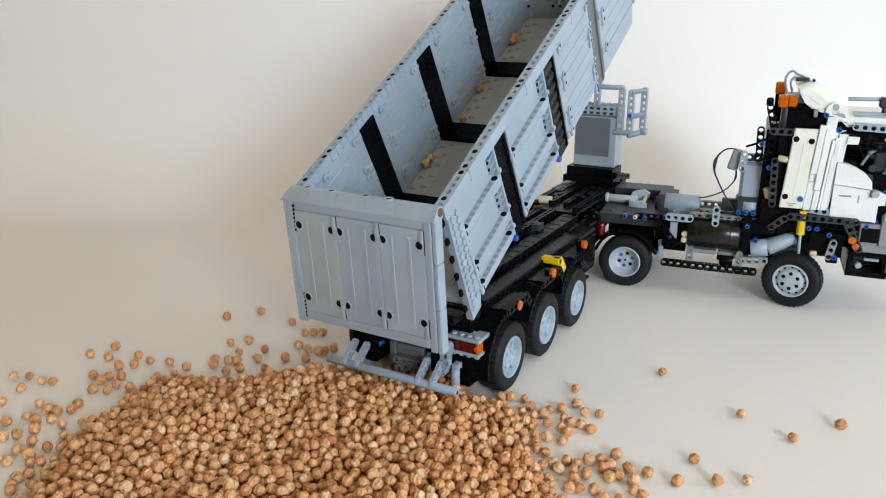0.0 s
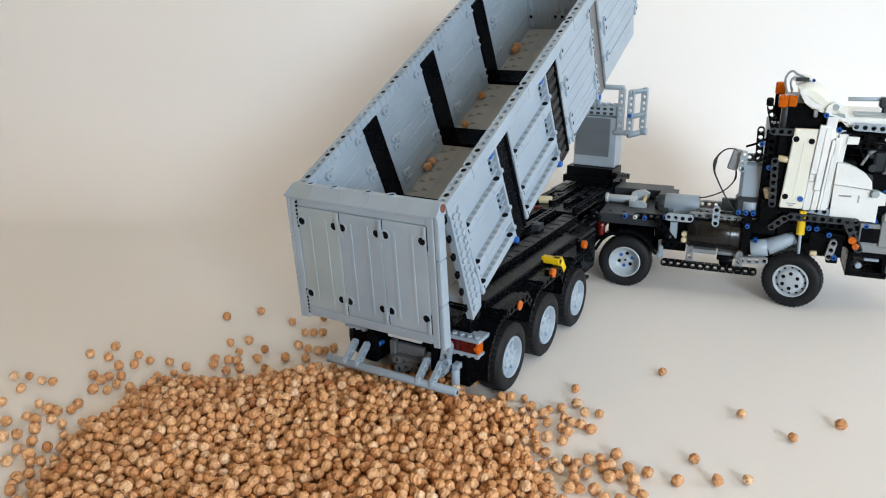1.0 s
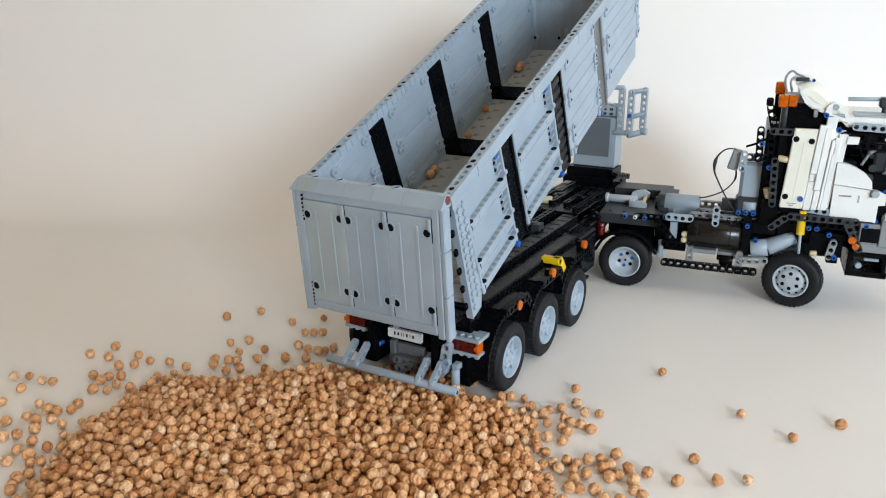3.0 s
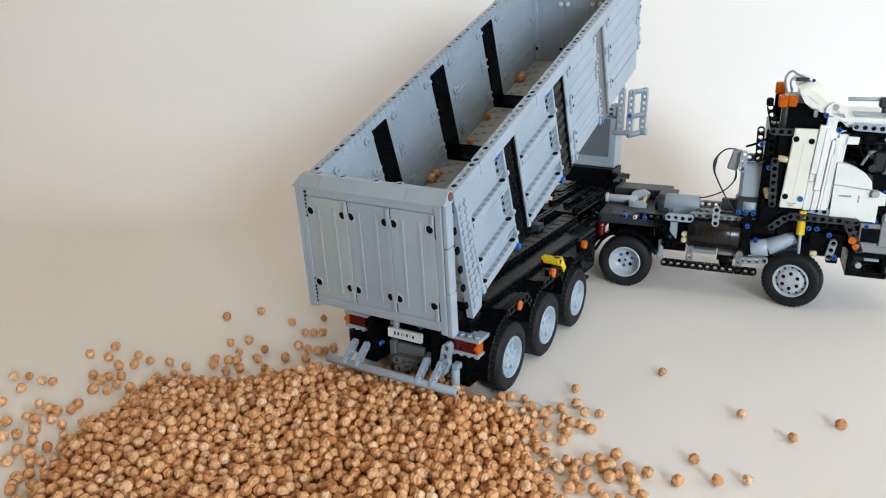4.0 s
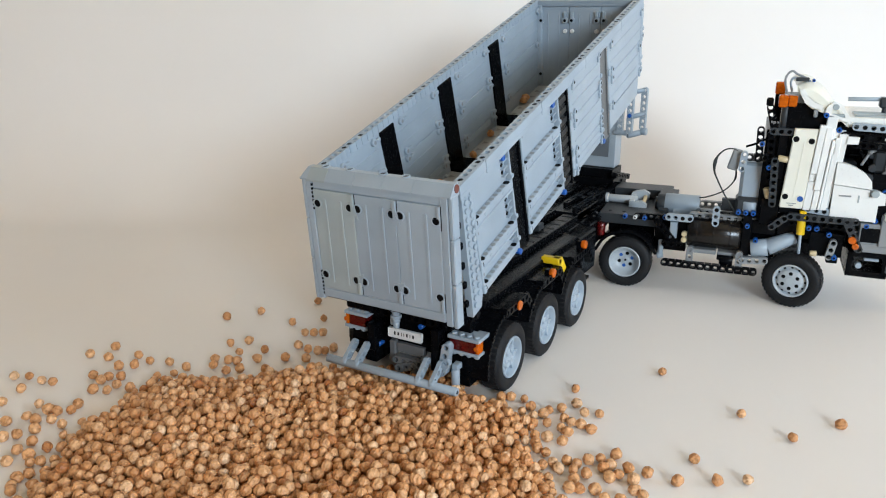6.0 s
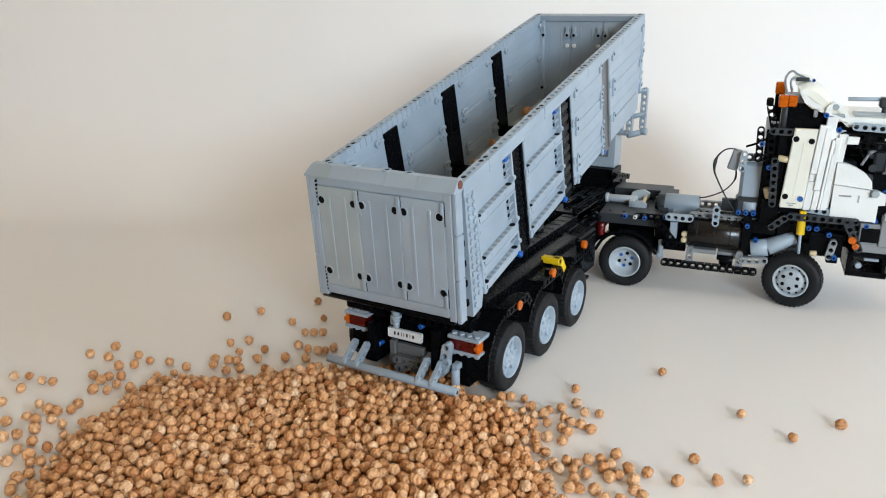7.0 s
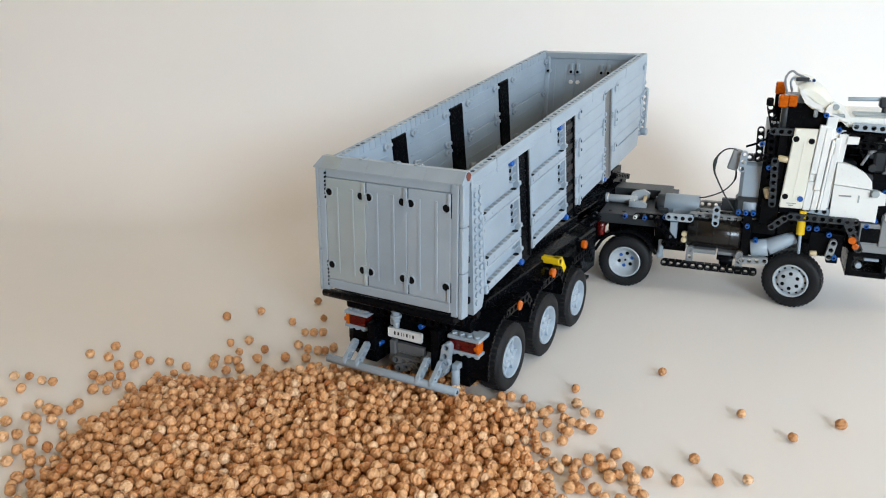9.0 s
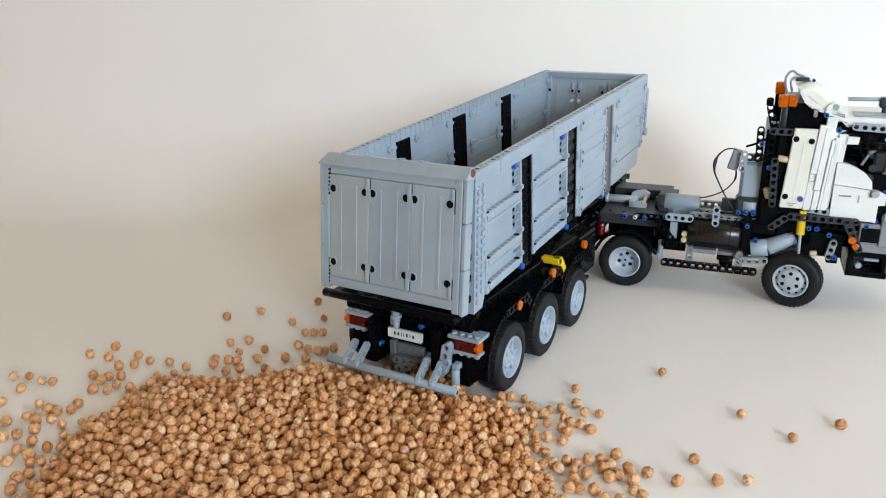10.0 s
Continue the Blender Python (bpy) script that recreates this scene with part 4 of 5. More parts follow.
    pins(((15.2, 12.9), (16.2, 12.9), (17.2, 12.9), (16.6, 11.0), (17.9, 9.0)), 0.9)
    pins(((0.9, 10.6),), 1.6, WHITE, 0.3)
    for u in (-5.0, 4.2):
        f = Form().arm(5, at(u, 1.1, 10.6, 0, 48 if u > 0 else 130), 0)
        part("mudguard_bracket", f, BLACK, tractor)
    f, g = Form(), Form()
    for a in range(20, 164, 9):
        q = [(r * math.cos(radians(d)), 3.9 + r * math.sin(radians(d))) for d, r in ((a, 4.5), (a, 4.9), (a + 9, 4.9), (a + 9, 4.5))]
        f.prism(q, 0.3, 4.6, 1)
        g.prism(q, 13, 17.3, 1)
    part("mudguard", f, BLACK, tractor)
    part("mudguard", g, BLACK, tractor)
    part("rear_light", Form().cyl((-3.9, 0.6, 7.7), (-3.9, 0.6, 9.6), 0.62, 0, 18), RED, tractor, "clear red rear light")
    part("frame_box", Form().box(3.8, 8.4, 3.2, 6.0, 5.6, 10.4), BLACK, tractor)
    part("frame_box", Form().box(15.6, 20.6, 3.6, 6.0, 6.0, 12.0), BLACK, tractor)
    part("frame_box", Form().box(-3.4, 3.6, 4.4, 13, 6.6, 10.2), BLACK, tractor)
    part("rear_beam", Form().box(-5.0, -4.2, 1.0, 16.5, 7.2, 10.2), BLACK, tractor)
    f = Form().box(6.1, 7.1, 1.0, 2.4, 7.6, 10.6).cyl((4.6, 1.2, 5.2), (5.4, 1.2, 5.4), 0.5).cyl((5.0, 1.3, 5.2), (5.0, 1.3, 7.6), 0.4)
    part("bracket", f, GREY, tractor)
    f = Form().arm(3, at(5.6, 0.8, 7.4), 0)
    part("beam", f, BLACK, tractor)
    # fuel tank, step, exhaust
    f = Form().cyl((8.6, 3.0, 9.0), (15.9, 3.0, 9.0), 2.25, 0, 32, bev=0.2)
    for u in (9.9, 12.2, 14.5):
        f.lathe([(u - 0.07, 2.26), (u - 0.05, 2.3), (u + 0.05, 2.3), (u + 0.07, 2.26)], (0, 3.0, 9.0), (1, 0, 0), 0, 32)
    part("fuel_tank", f, TANK, tractor, "glossy black-brown fuel tank")
    part("step_bar", Form().arm(13, at(5.75, 0.5, 4.5), 0, step=1.03), BLACK, tractor, "black step beam with round holes")
    for u in (9.2, 16.0):
        part("step_bracket", Form().arm(3, at(u, 1.2, 4.7, 0, -90), 0, (0,)).box(u - 0.4, u + 0.4, 1.0, 4, 6.3, 7.0), [MID_GREY, HOLE], tractor)
    part("step_base", Form().box(9.0, 12.8, 1.2, 3.8, 6.2, 6.8).box(13.0, 16.4, 1.6, 4, 5.8, 6.6), MID_GREY, tractor)
    part("valve", Form().cyl((13.4, 1.2, 5.6), (15.2, 1.2, 5.6), 0.7, 0, 18).cyl((13.0, 1.2, 5.9), (13.5, 1.2, 5.9), 0.4), BLACK, tractor)
    part("bush", Form().cyl((8.2, 1.0, 8.9), (8.2, 1.7, 8.9), 0.4, 0, 12).cyl((8.2, 1.0, 8.0), (8.2, 1.7, 8.0), 0.4, 0, 12), TAN, tractor)
    f = Form().cyl((17.4, 1.8, 7.6), (19.6, 1.8, 8.0), 1.25, 0, 24).cyl((19.5, 1.8, 8.0), (23.0, 2.4, 9.7), 1.2, 0, 24, 0.9)
    part("silencer", f, GREY, tractor, "pale grey silencer")
    part("silencer_bracket", Form().arm(4, at(16.4, 1.0, 6.0, 0, -4), 0), MID_GREY, tractor)
    part("hanger", Form().box(16.0, 17.2, 1.4, 3.2, 6.0, 12.5).box(17.2, 20.4, 2.4, 3.4, 9.6, 11.6), BLACK, tractor)
    # front arch with its beams
    part("arch_beam", Form().arm(3, at(19.7, 0.4, 11.5, 0, -42), 0), DARK_GREY, tractor)
    part("arch_beam", Form().arm(9, at(21.9, 0.4, 13.2, 0, 0), 0, (1, 3, 5, 7)), [DARK_GREY, HOLE], tractor)
    part("arch_beam", Form().arm(5, at(28.9, 0.4, 13.0, 0, 62), 0, (0,)), [DARK_GREY, HOLE], tractor)
    part("arch_beam", Form().arm(9, at(21.2, 1.4, 12.2, 0, 0), 0), BLACK, tractor)
    part("arch_beam", Form().arm(8, at(24.0, 0.9, 14.3, 0, 4), 0, (2, 4, 6)), [GREY, HOLE], tractor)
    part("arch_lamp", Form().cyl((29.8, -0.35, 10.7), (29.8, 0.3, 10.7), 0.5, 0, 16).cyl((30.3, -0.35, 9.9), (30.3, 0.3, 9.9), 0.42, 0, 16), ORANGE, tractor, "clear orange side lamp")
    part("shock_absorber", Form().cyl((23.5, 0.8, 10.6), (23.4, 0.8, 13.6), 0.55, 0, 18).box(23.0, 23.9, 0.3, 1.2, 13.4, 14.0, b=0.1), YELLOW, tractor, "yellow shock absorber")
    part("damper_rod", Form().cyl((23.6, 0.8, 7.8), (23.5, 0.8, 10.7), 0.22, 0, 10), GREY, tractor)
    part("arch_block", Form().box(20.6, 29.4, 2.4, 15.4, 9.6, 13.6).box(24.8, 29.0, 1.4, 3.2, 7.6, 11.0).box(27.2, 28.6, 1.2, 3.0, 6.8, 8.0), BLACK, tractor)
    pins(((24.4, 11.7), (25.4, 11.7), (27.0, 11.0)), 0.3)
    part("link_arm", Form().arm(3, at(27.7, 0.7, 9.9, 0, 100), 0), MID_GREY, tractor)
    pins(((28.0, 7.9),), 0.1)
    part("bush", Form().cyl((25.0, 1.0, 8.0), (25.9, 1.0, 8.0), 0.4, 0, 12), TAN, tractor)
    # front bumper
    part("bumper", Form().box(30.3, 37.5, 0.6, 17, 9.0, 10.2).box(30.6, 33.4, 0.6, 2, 10.2, 13.0).box(33.0, 37.5, 0.3, 17.2, 10.0, 14.2), MID_GREY, tractor, "grey front bumper")
    part("grille_block", Form().box(30.8, 33.2, 0.5, 1.0, 10.4, 12.4), BLACK, tractor)
    f = Form().box(29.7, 30.4, 0.8, 16.8, 5.6, 9.0).box(29.7, 34.6, 0.8, 16.8, 5.4, 6.2).box(29.7, 34.6, 0.8, 16.8, 8.2, 9.0).box(34.0, 34.7, 0.8, 16.8, 5.4, 9.0)
    part("lower_bumper", f, BLACK, tractor, "black lower bumper frame")
    part("fog_lamp", Form().cyl((31.2, 1.0, 6.9), (31.2, 1.9, 6.9), 0.4).box(31.8, 33.6, 1.3, 2.2, 7.6, 8.0), GREY, tractor)
    part("fog_lamp", Form().box(34.4, 37, 0.4, 3.0, 6.4, 7.4).box(34.6, 36, 0.3, 2, 7.4, 8.4), MID_GREY, tractor)
    part("indicator", Form().cyl((35.6, 0.2, 8.9), (35.6, 0.9, 8.9), 0.6, 0, 16), ORANGE, tractor, "clear orange indicator")
    part("step_tile", Form().box(33.2, 37, -0.1, 1.6, 13.6, 14.5, b=0.25).cyl((34, -0.15, 14.0), (34, 0.2, 14.0), 0.35), WHITE, tractor)
    pins(((31.3, 12.6), (32.2, 13.4)), 0.6)


def cab():
    # dark body behind the shell
    f = Form().box(20.4, 27.0, 1.2, 16.4, 13.4, 25.2).box(27.0, 33.2, 1.4, 16.2, 13.2, 19.6).box(19.4, 24.8, 1.6, 16, 25.0, 28.4)
    f.box(26.6, 35, 1.4, 2.4, 24.3, 25.6).box(26.6, 35, 15.2, 16.2, 24.3, 25.6).box(33.0, 33.8, 1.4, 2.3, 14, 25)
    # solid block added so that the window looks into darkness
    f.box(27.0, 32.6, 7.0, 15.6, 19.5, 24.4)
    part("cab_body", f, BLACK, tractor, "black cab inside with an added dark fill block")
    part("window_beam", Form().arm(8, at(27.0, 0.9, 24.6, 0, 3), 0, (1, 3)), [BLACK, HOLE], tractor)
    part("window_beam", Form().arm(7, at(28.4, 1.2, 23.4, 0, 3), 0), BLACK, tractor)
    part("steering_wheel", Form().lathe([(-0.25, 1.7), (0, 1.95), (0.25, 1.7), (0, 1.45), (-0.25, 1.7)], (29.8, 3.6, 21.6), (0.7, 0, 0.5), 0, 24).box(28.2, 31.4, 3.4, 3.8, 21.4, 21.8), BLACK, tractor)
    part("seat", Form().box(27.2, 29.4, 4, 8, 19.4, 20.6, b=0.3).box(27.0, 27.8, 4, 8, 20.4, 24, b=0.3), DARK_GREY, tractor)
    part("gear", Form().cyl((30.9, 0.9, 20.4), (30.9, 1.5, 20.4), 0.5, 0, 12).cyl((30.6, 1.0, 19.0), (30.6, 1.8, 19.0), 0.6, 0, 14), DARK_GREY, tractor)
    part("window_beam", Form().arm(5, at(28.2, 0.9, 25.75, 0, 2), 0, (1, 3)), [GREY, HOLE], tractor, "light grey beam under the roof")
    part("lever", Form().cyl((29.6, 1.6, 20.6), (30.6, 2.0, 22.6), 0.2, 0, 10).cyl((30.3, 1.5, 22.3), (30.9, 1.7, 22.9), 0.36, 0, 12), MID_GREY, tractor)
    part("dashboard", Form().box(31.0, 32.6, 2.0, 8.0, 19.6, 22.6, b=0.3).box(30.4, 31.2, 2.4, 7.0, 21.4, 22.2, b=0.15), DARK_GREY, tractor)
    part("window_post", Form().arm(5, at(33.4, 1.2, 19.6, 0, -78), 0), BLACK, tractor)
    pins(((26.3, 25.2), (32.6, 25.5), (32.8, 17.3)), 0.7)
    # white shell: separate panels and tiles, nodding forward a little
    nod = Matrix(((1, 0, 0.065, -0.065 * 17), (0, 1, 0, 0), (0, 0, 1, 0), (0, 0, 0, 1)))
    f = Form().box(20.47, 23.38, 0.35, 1.1, 14.3, 25.2, b=0.12, m=nod)
    f.box(21.9, 22.0, 0.3, 0.4, 15.6, 23.6, b=0.03, m=nod)
    for u, z, d in ((20.88, 23.8, 1), (22.78, 23.6, 1), (20.97, 15.9, 1), (22.88, 15.7, 2)):
        f.pinhole(nod @ Vector((u, 0.36, z)), (0, -1, 0), 0, d)
    f.box(21.3, 22.5, 0.32, 0.4, 14.95, 15.05, 3, 0.01, m=nod).box(21.6, 22.2, 0.32, 0.4, 14.65, 14.8, 3, 0.01, m=nod)
    part("cab_panel", f, [CREAM, HOLE, BLUE, MID_GREY], tractor, "aged white ribbed cab panel")
    tiles = ((23.42, 24.2, 19.3, 25.8), (23.42, 24.0, 18.2, 19.25), (23.42, 24.35, 14.2, 18.15), (24.25, 25.05, 17.1, 25.5), (24.4, 25.15, 14.3, 17.05),
             (24.1, 25.35, 24.0, 26.9), (25.2, 25.5, 14.4, 23.9), (25.55, 26.3, 14.4, 24.2), (25.9, 27.0, 21.0, 24.8), (26.9, 28.3, 23.5, 24.5), (25.3, 25.85, 22.0, 23.6))
    for i, (a, b, c, d) in enumerate(tiles):
        part("cab_tile", Form().box(a, b, 0.16 + 0.13 * (i % 3), 1.2, c, d, b=0.06, m=nod), WHITE, tractor)
    part("shell_back", Form().box(23.3, 26.6, 0.75, 1.25, 14.3, 25.2, m=nod), WHITE, tractor)
    f = Form().prism([(26.65, 18.1), (31.2, 17.7), (31.0, 18.8), (30.2, 19.7), (28.9, 20.5), (27.8, 20.9), (26.65, 21.0)], 0.2, 1.3, 1)
    part("door_top", f, WHITE, tractor)
    f = Form().prism([(26.65, 13.5), (32.2, 13.3), (32.2, 15.6), (33.0, 15.7), (32.9, 17.2), (31.9, 17.5), (26.65, 18.0)], 0.3, 1.3, 1)
    f.box(27.4, 28.9, 0.24, 0.4, 16.5, 16.7, 1, 0.02).box(29.7, 29.9, 0.24, 0.4, 15.8, 16.8, 2, 0.02).box(31.0, 31.25, 0.22, 0.4, 16.7, 17.6, 1, 0.02)
    door = part("door", f, [WHITE, MID_GREY, OLD_GREY], tractor, "white cab door")
    part("mirror_stub", Form().cyl((31.6, -0.2, 17.2), (31.6, 0.4, 17.2), 0.5, 0, 14), OLD_GREY, door)
    part("sill", Form().box(26.0, 27.0, 0.5, 1.3, 13.2, 14.3), BLACK, tractor)
    # roof fairing: a curved white shell with an open fin on its flank
    top = [(20.7, 31.0), (21.4, 31.25), (22.3, 31.2), (23.2, 30.8), (24.1, 30.1), (25.0, 29.2), (25.8, 28.2), (26.6, 27.2), (27.4, 26.5)]
    low = [(26.4, 26.3), (25.8, 26.3), (25.2, 26.7), (24.5, 27.2), (23.6, 27.5), (22.7, 27.8), (21.9, 28.4), (21.1, 29.6), (20.5, 30.7)]
    for v0, v1 in ((0.9, 6.0), (6.05, 11.2), (11.25, 16.4)):
        f, rings = Form(), []
        for v in (v0, v0 + 0.5, v0 + 1.4, (v0 + v1) / 2, v1 - 1.4, v1 - 0.5, v1):
            e = max(0.0, abs(v - 8.65) - 5.2) / 2.5               # rounded towards the flanks
            sink = 0.9 * e * e + (0.05 if v in (v0, v1) else 0.0)
            rings.append([(a, v, c - sink) for a, c in top] + [(a, v, c) for a, c in low])
        n = len(rings[0])
        for r in rings:
            f.v += r
        for k in range(len(rings) - 1):
            for i in range(n):
                j = (i + 1) % n
                f.face((k * n + i, k * n + j, k * n + n + j, k * n + n + i), 0, i < len(top) - 1)
        f.face(range(n))
        f.face(range((len(rings) - 1) * n, len(rings) * n))
        # white shell; the cream puts its shading into the colour
        part("roof_fairing", f, CREAM, tractor, "white curved roof fairing with cream shading in its colour")
    f = Form().prism([(20.9, 30.2), (21.7, 28.6), (22.7, 28.0), (23.9, 27.7), (24.0, 28.3), (22.9, 28.7), (22.1, 29.4), (21.5, 30.4)], 0.45, 0.95, 1)
    part("fairing_cheek", f, WHITE, tractor)
    part("fairing_clip", Form().box(23.0, 23.5, 0.8, 1.4, 26.7, 27.6, b=0.1).cyl((23.2, 0.6, 27.5), (23.2, 1.0, 27.5), 0.25), MID_GREY, tractor)
    f = Form()
    ring = [(25.2, 28.9), (26.3, 28.4), (27.3, 27.0), (27.5, 26.2), (26.6, 26.4), (25.2, 27.0), (24.3, 27.2), (24.5, 28.2)]
    cen = (25.9, 27.4)
    inner = [(cen[0] + (a - cen[0]) * 0.55, cen[1] + (b - cen[1]) * 0.5) for a, b in ring]
    for i in range(len(ring)):
        j = (i + 1) % len(ring)
        f.prism([ring[i], ring[j], inner[j], inner[i]], 0.5, 1.2, 1)
    part("fin", f, WHITE, tractor)
    pins(((24.5, 27.1),), 0.3)
    part("fin_pin", Form().cyl((25.5, 0.4, 28.2), (25.5, 1.2, 28.2), 0.4, 0, 14).box(25.2, 26.8, 0.6, 1.1, 26.9, 27.3), OLD_GREY, tractor)
    part("roof", Form().box(27.0, 36, 1.4, 16.2, 25.6, 26.1).box(27.2, 36, 2.4, 15.2, 26.1, 26.7), WHITE, tractor, "white roof plates")
    for v in (3.4, 6.0):
        part("roof_tile", Form().box(28.2, 36, v, v + 1.5, 26.7, 26.95), OLD_GREY, tractor)
    f = Form().cyl((27.4, 7.0, 28.6), (31.6, 7.0, 28.7), 0.28, 0, 12)
    part("roof_bar", f, GREY, tractor)
    part("roof_bar_block", Form().box(31.2, 32.6, 6.2, 7.8, 27.6, 29.0, b=0.2).cyl((31.9, 7.0, 26.7), (31.9, 7.0, 27.8), 0.3), DARK_GREY, tractor)
    part("roof_bar_block", Form().cyl((32.5, 7.0, 28.5), (33.4, 7.0, 28.4), 0.5, 0, 14).cyl((33, 7.0, 28.4), (35.5, 4.0, 26.9), 0.22, 0, 10), GREY, tractor)
    # beacons
    part("beacon", Form().box(18.2, 19.5, 9.0, 10.4, 28.7, 30.4, b=0.15), ORANGE, tractor, "clear orange beacon block")
    part("beacon", Form().box(18.6, 19.75, 1.2, 2.8, 27.8, 29.4, b=0.15), ORANGE, tractor, "clear orange beacon block")
    part("beacon", Form().box(19.8, 20.9, 1.2, 2.8, 27.9, 29.4, b=0.15), ORANGE, tractor, "clear orange beacon block")
    part("beacon_post", Form().cyl((19.6, 2, 25.0), (19.6, 2, 27.9), 0.5).cyl((20.8, 2, 26.2), (20.8, 2, 28), 0.4), DARK_GREY, tractor)
    part("beacon_post", Form().box(18.3, 19.3, 9.2, 10.4, 24.8, 28.7), BLACK, tractor)
    part("roof_hoop", tube([(19.5, 2.2, 29.6), (19.1, 2.2, 31.3), (19.4, 2.2, 32.2), (19.9, 2.2, 32.5), (20.5, 2.3, 32.1), (21.7, 2.4, 31.6)], 0.15), MID_GREY, tractor)
    part("roof_hoop", tube([(20.1, 2.4, 29.8), (19.8, 2.4, 31.0), (20.1, 2.4, 31.6), (21.0, 2.6, 31.5), (22.2, 2.8, 31.2)], 0.15), GREY, tractor)
    part("hoop_block", Form().box(20.4, 22.0, 1.9, 3.0, 31.2, 31.7, b=0.1), DARK_GREY, tractor)
    pins(((22.6, 31.3),), 2.6, None, 0.2)
    # gear behind the cab
    part("exhaust_beam", Form().arm(7, at(18.6, 1.6, 18.2, 0, -93), 0), BLACK, tractor)
    part("exhaust_beam", Form().arm(4, at(17.7, 1.6, 27.7, 0, 74), 0), BLACK, tractor, "black exhaust beam leaning back")
    part("exhaust_cap", Form().box(17.1, 18.0, 1.0, 2.2, 27.9, 29.0, b=0.2), BLACK, tractor)
    f = Form().box(17.6, 20.4, 2.4, 15.6, 11.6, 24.6).box(19.2, 20.4, 1.2, 2.6, 18.0, 25.0).box(18.0, 20.4, 1.4, 3.0, 11.4, 15.0)
    part("cab_back", f, BLACK, tractor)
    part("beam", Form().arm(7, at(19.4, 1.0, 14.6, 0, -93), 0), DARK_GREY, tractor)
    part("beam", Form().arm(5, at(17.0, 1.8, 20.6, 0, -92), 0), BLACK, tractor)
    part("beam", Form().arm(4, at(18.4, 1.2, 24.6, 0, 0), 0), DARK_GREY, tractor)
    part("gear", Form().cyl((19.4, 1.0, 21.0), (20.8, 1.0, 20.8), 0.45, 0, 14), TAN, tractor)
    part("gear", Form().cyl((18.5, 1.6, 16.6), (18.9, 1.8, 15.2), 0.5, 0, 14), TAN, tractor)
    pins(((18.4, 19.6), (17.2, 22.8)), 0.8)
    part("pump_motor", Form().box(14.9, 18.2, 3.0, 6.4, 13.6, 19.8, b=0.5).cyl((16.6, 3.2, 12.8), (16.6, 3.2, 14.2), 1.2), GREY, tractor, "pale grey motor behind the cab")
    part("pump_base", Form().box(14.6, 18.0, 2.4, 5.6, 12.0, 14.8, b=0.4).box(12.8, 15.4, 4, 5, 12.2, 14.0), DARK_GREY, tractor)
    part("connector", Form().box(-0.7, 0.7, 2.4, 4.2, -1.4, 1.4, b=0.15, m=at(14.0, 0, 20.0, 0, 14)), MID_GREY, tractor)
    part("connector_beam", Form().arm(3, at(15.0, 2.2, 19.0, 0, -86), 0), GREY, tractor)
    part("beam", Form().arm(4, at(15.8, 2.6, 20.6, 0, -2), 0), DARK_GREY, tractor)
    wire = plastic("slate_cable_plastic", (0.030, 0.036, 0.034), 0.5)
    part("cable", tube([(14.3, 2.8, 21.2), (13.6, 2.7, 21.6), (12.5, 2.6, 21.4), (11.5, 2.6, 20.2), (11.35, 2.6, 18.4), (12.1, 2.6, 16.7), (13.1, 2.6, 14.9), (14.2, 2.7, 13.3), (15.2, 3.0, 11.4)], 0.1, flat=2.6), wire, tractor, "dark flat cable")
    part("cable", tube([(14.2, 5, 18.5), (14.2, 5, 16.7), (12.8, 5, 14.9), (10.6, 6, 13.6), (9.4, 8.0, 12.9)], 0.1, flat=1.6), wire, tractor)
    part("cable", tube([(15.2, 2.8, 22.0), (16.6, 2.6, 22.6), (17.8, 2.2, 23.4)], 0.16), BLACK, tractor)


truck_chassis()
cab()


# ---- chickpeas ----
def ico(sub):
    bm = bmesh.new()
    bmesh.ops.create_icosphere(bm, subdivisions=sub, radius=1.0)
    bm.verts.ensure_lookup_table()
    v = np.array([p.co[:] for p in bm.verts])
    f = np.array([[q.index for q in t.verts] for t in bm.faces])
    bm.free()
    return v, f


def pea_shapes(n=8, sub=3):
    rng = np.random.RandomState(3)
    v, f = ico(sub)
    out = []
    for k in range(n):
        p = v.copy()
        r = np.ones(len(p))
        beak = np.clip((p[:, 2] - 0.45) / 0.55, 0, 1)
        r += 0.36 * beak ** 2 * rng.uniform(0.5, 1.1)
        r -= 0.20 * np.exp(-(p[:, 0] / 0.16) ** 2) * np.clip(p[:, 2] * 0.8 + 0.35, 0, 1) * (p[:, 1] > -0.9)   # furrow between the halves
        r -= 0.10 * np.exp(-((p[:, 1] - 0.5) ** 2 + (p[:, 2] + 0.5) ** 2) / 0.10)
        off = rng.uniform(0, 9, 3)
        r += 0.13 * np.array([noise.noise(Vector(q * 1.6 + off)) for q in p]) + 0.055 * np.array([noise.noise(Vector(q * 4.2 + off)) for q in p])
        for _ in range(6):                      # flats where the seed dried against others
            w = rng.normal(size=3)
            w /= np.linalg.norm(w)
            d = rng.uniform(0.84, 0.95)
            lim = d / np.maximum(p @ w, 1e-3)
            r = np.where(lim < r, lim + 0.25 * (r - lim), r)
        p = p * r[:, None] * np.array([1.0, 0.94 + 0.06 * rng.rand(), 0.98])
        out.append(p)
    return out, f


SHAPES, PEA_FACES = pea_shapes()
PEA_R = 0.56
WHEEL_BOXES = [(6.6, 10.4, 1.6, 9.9)]


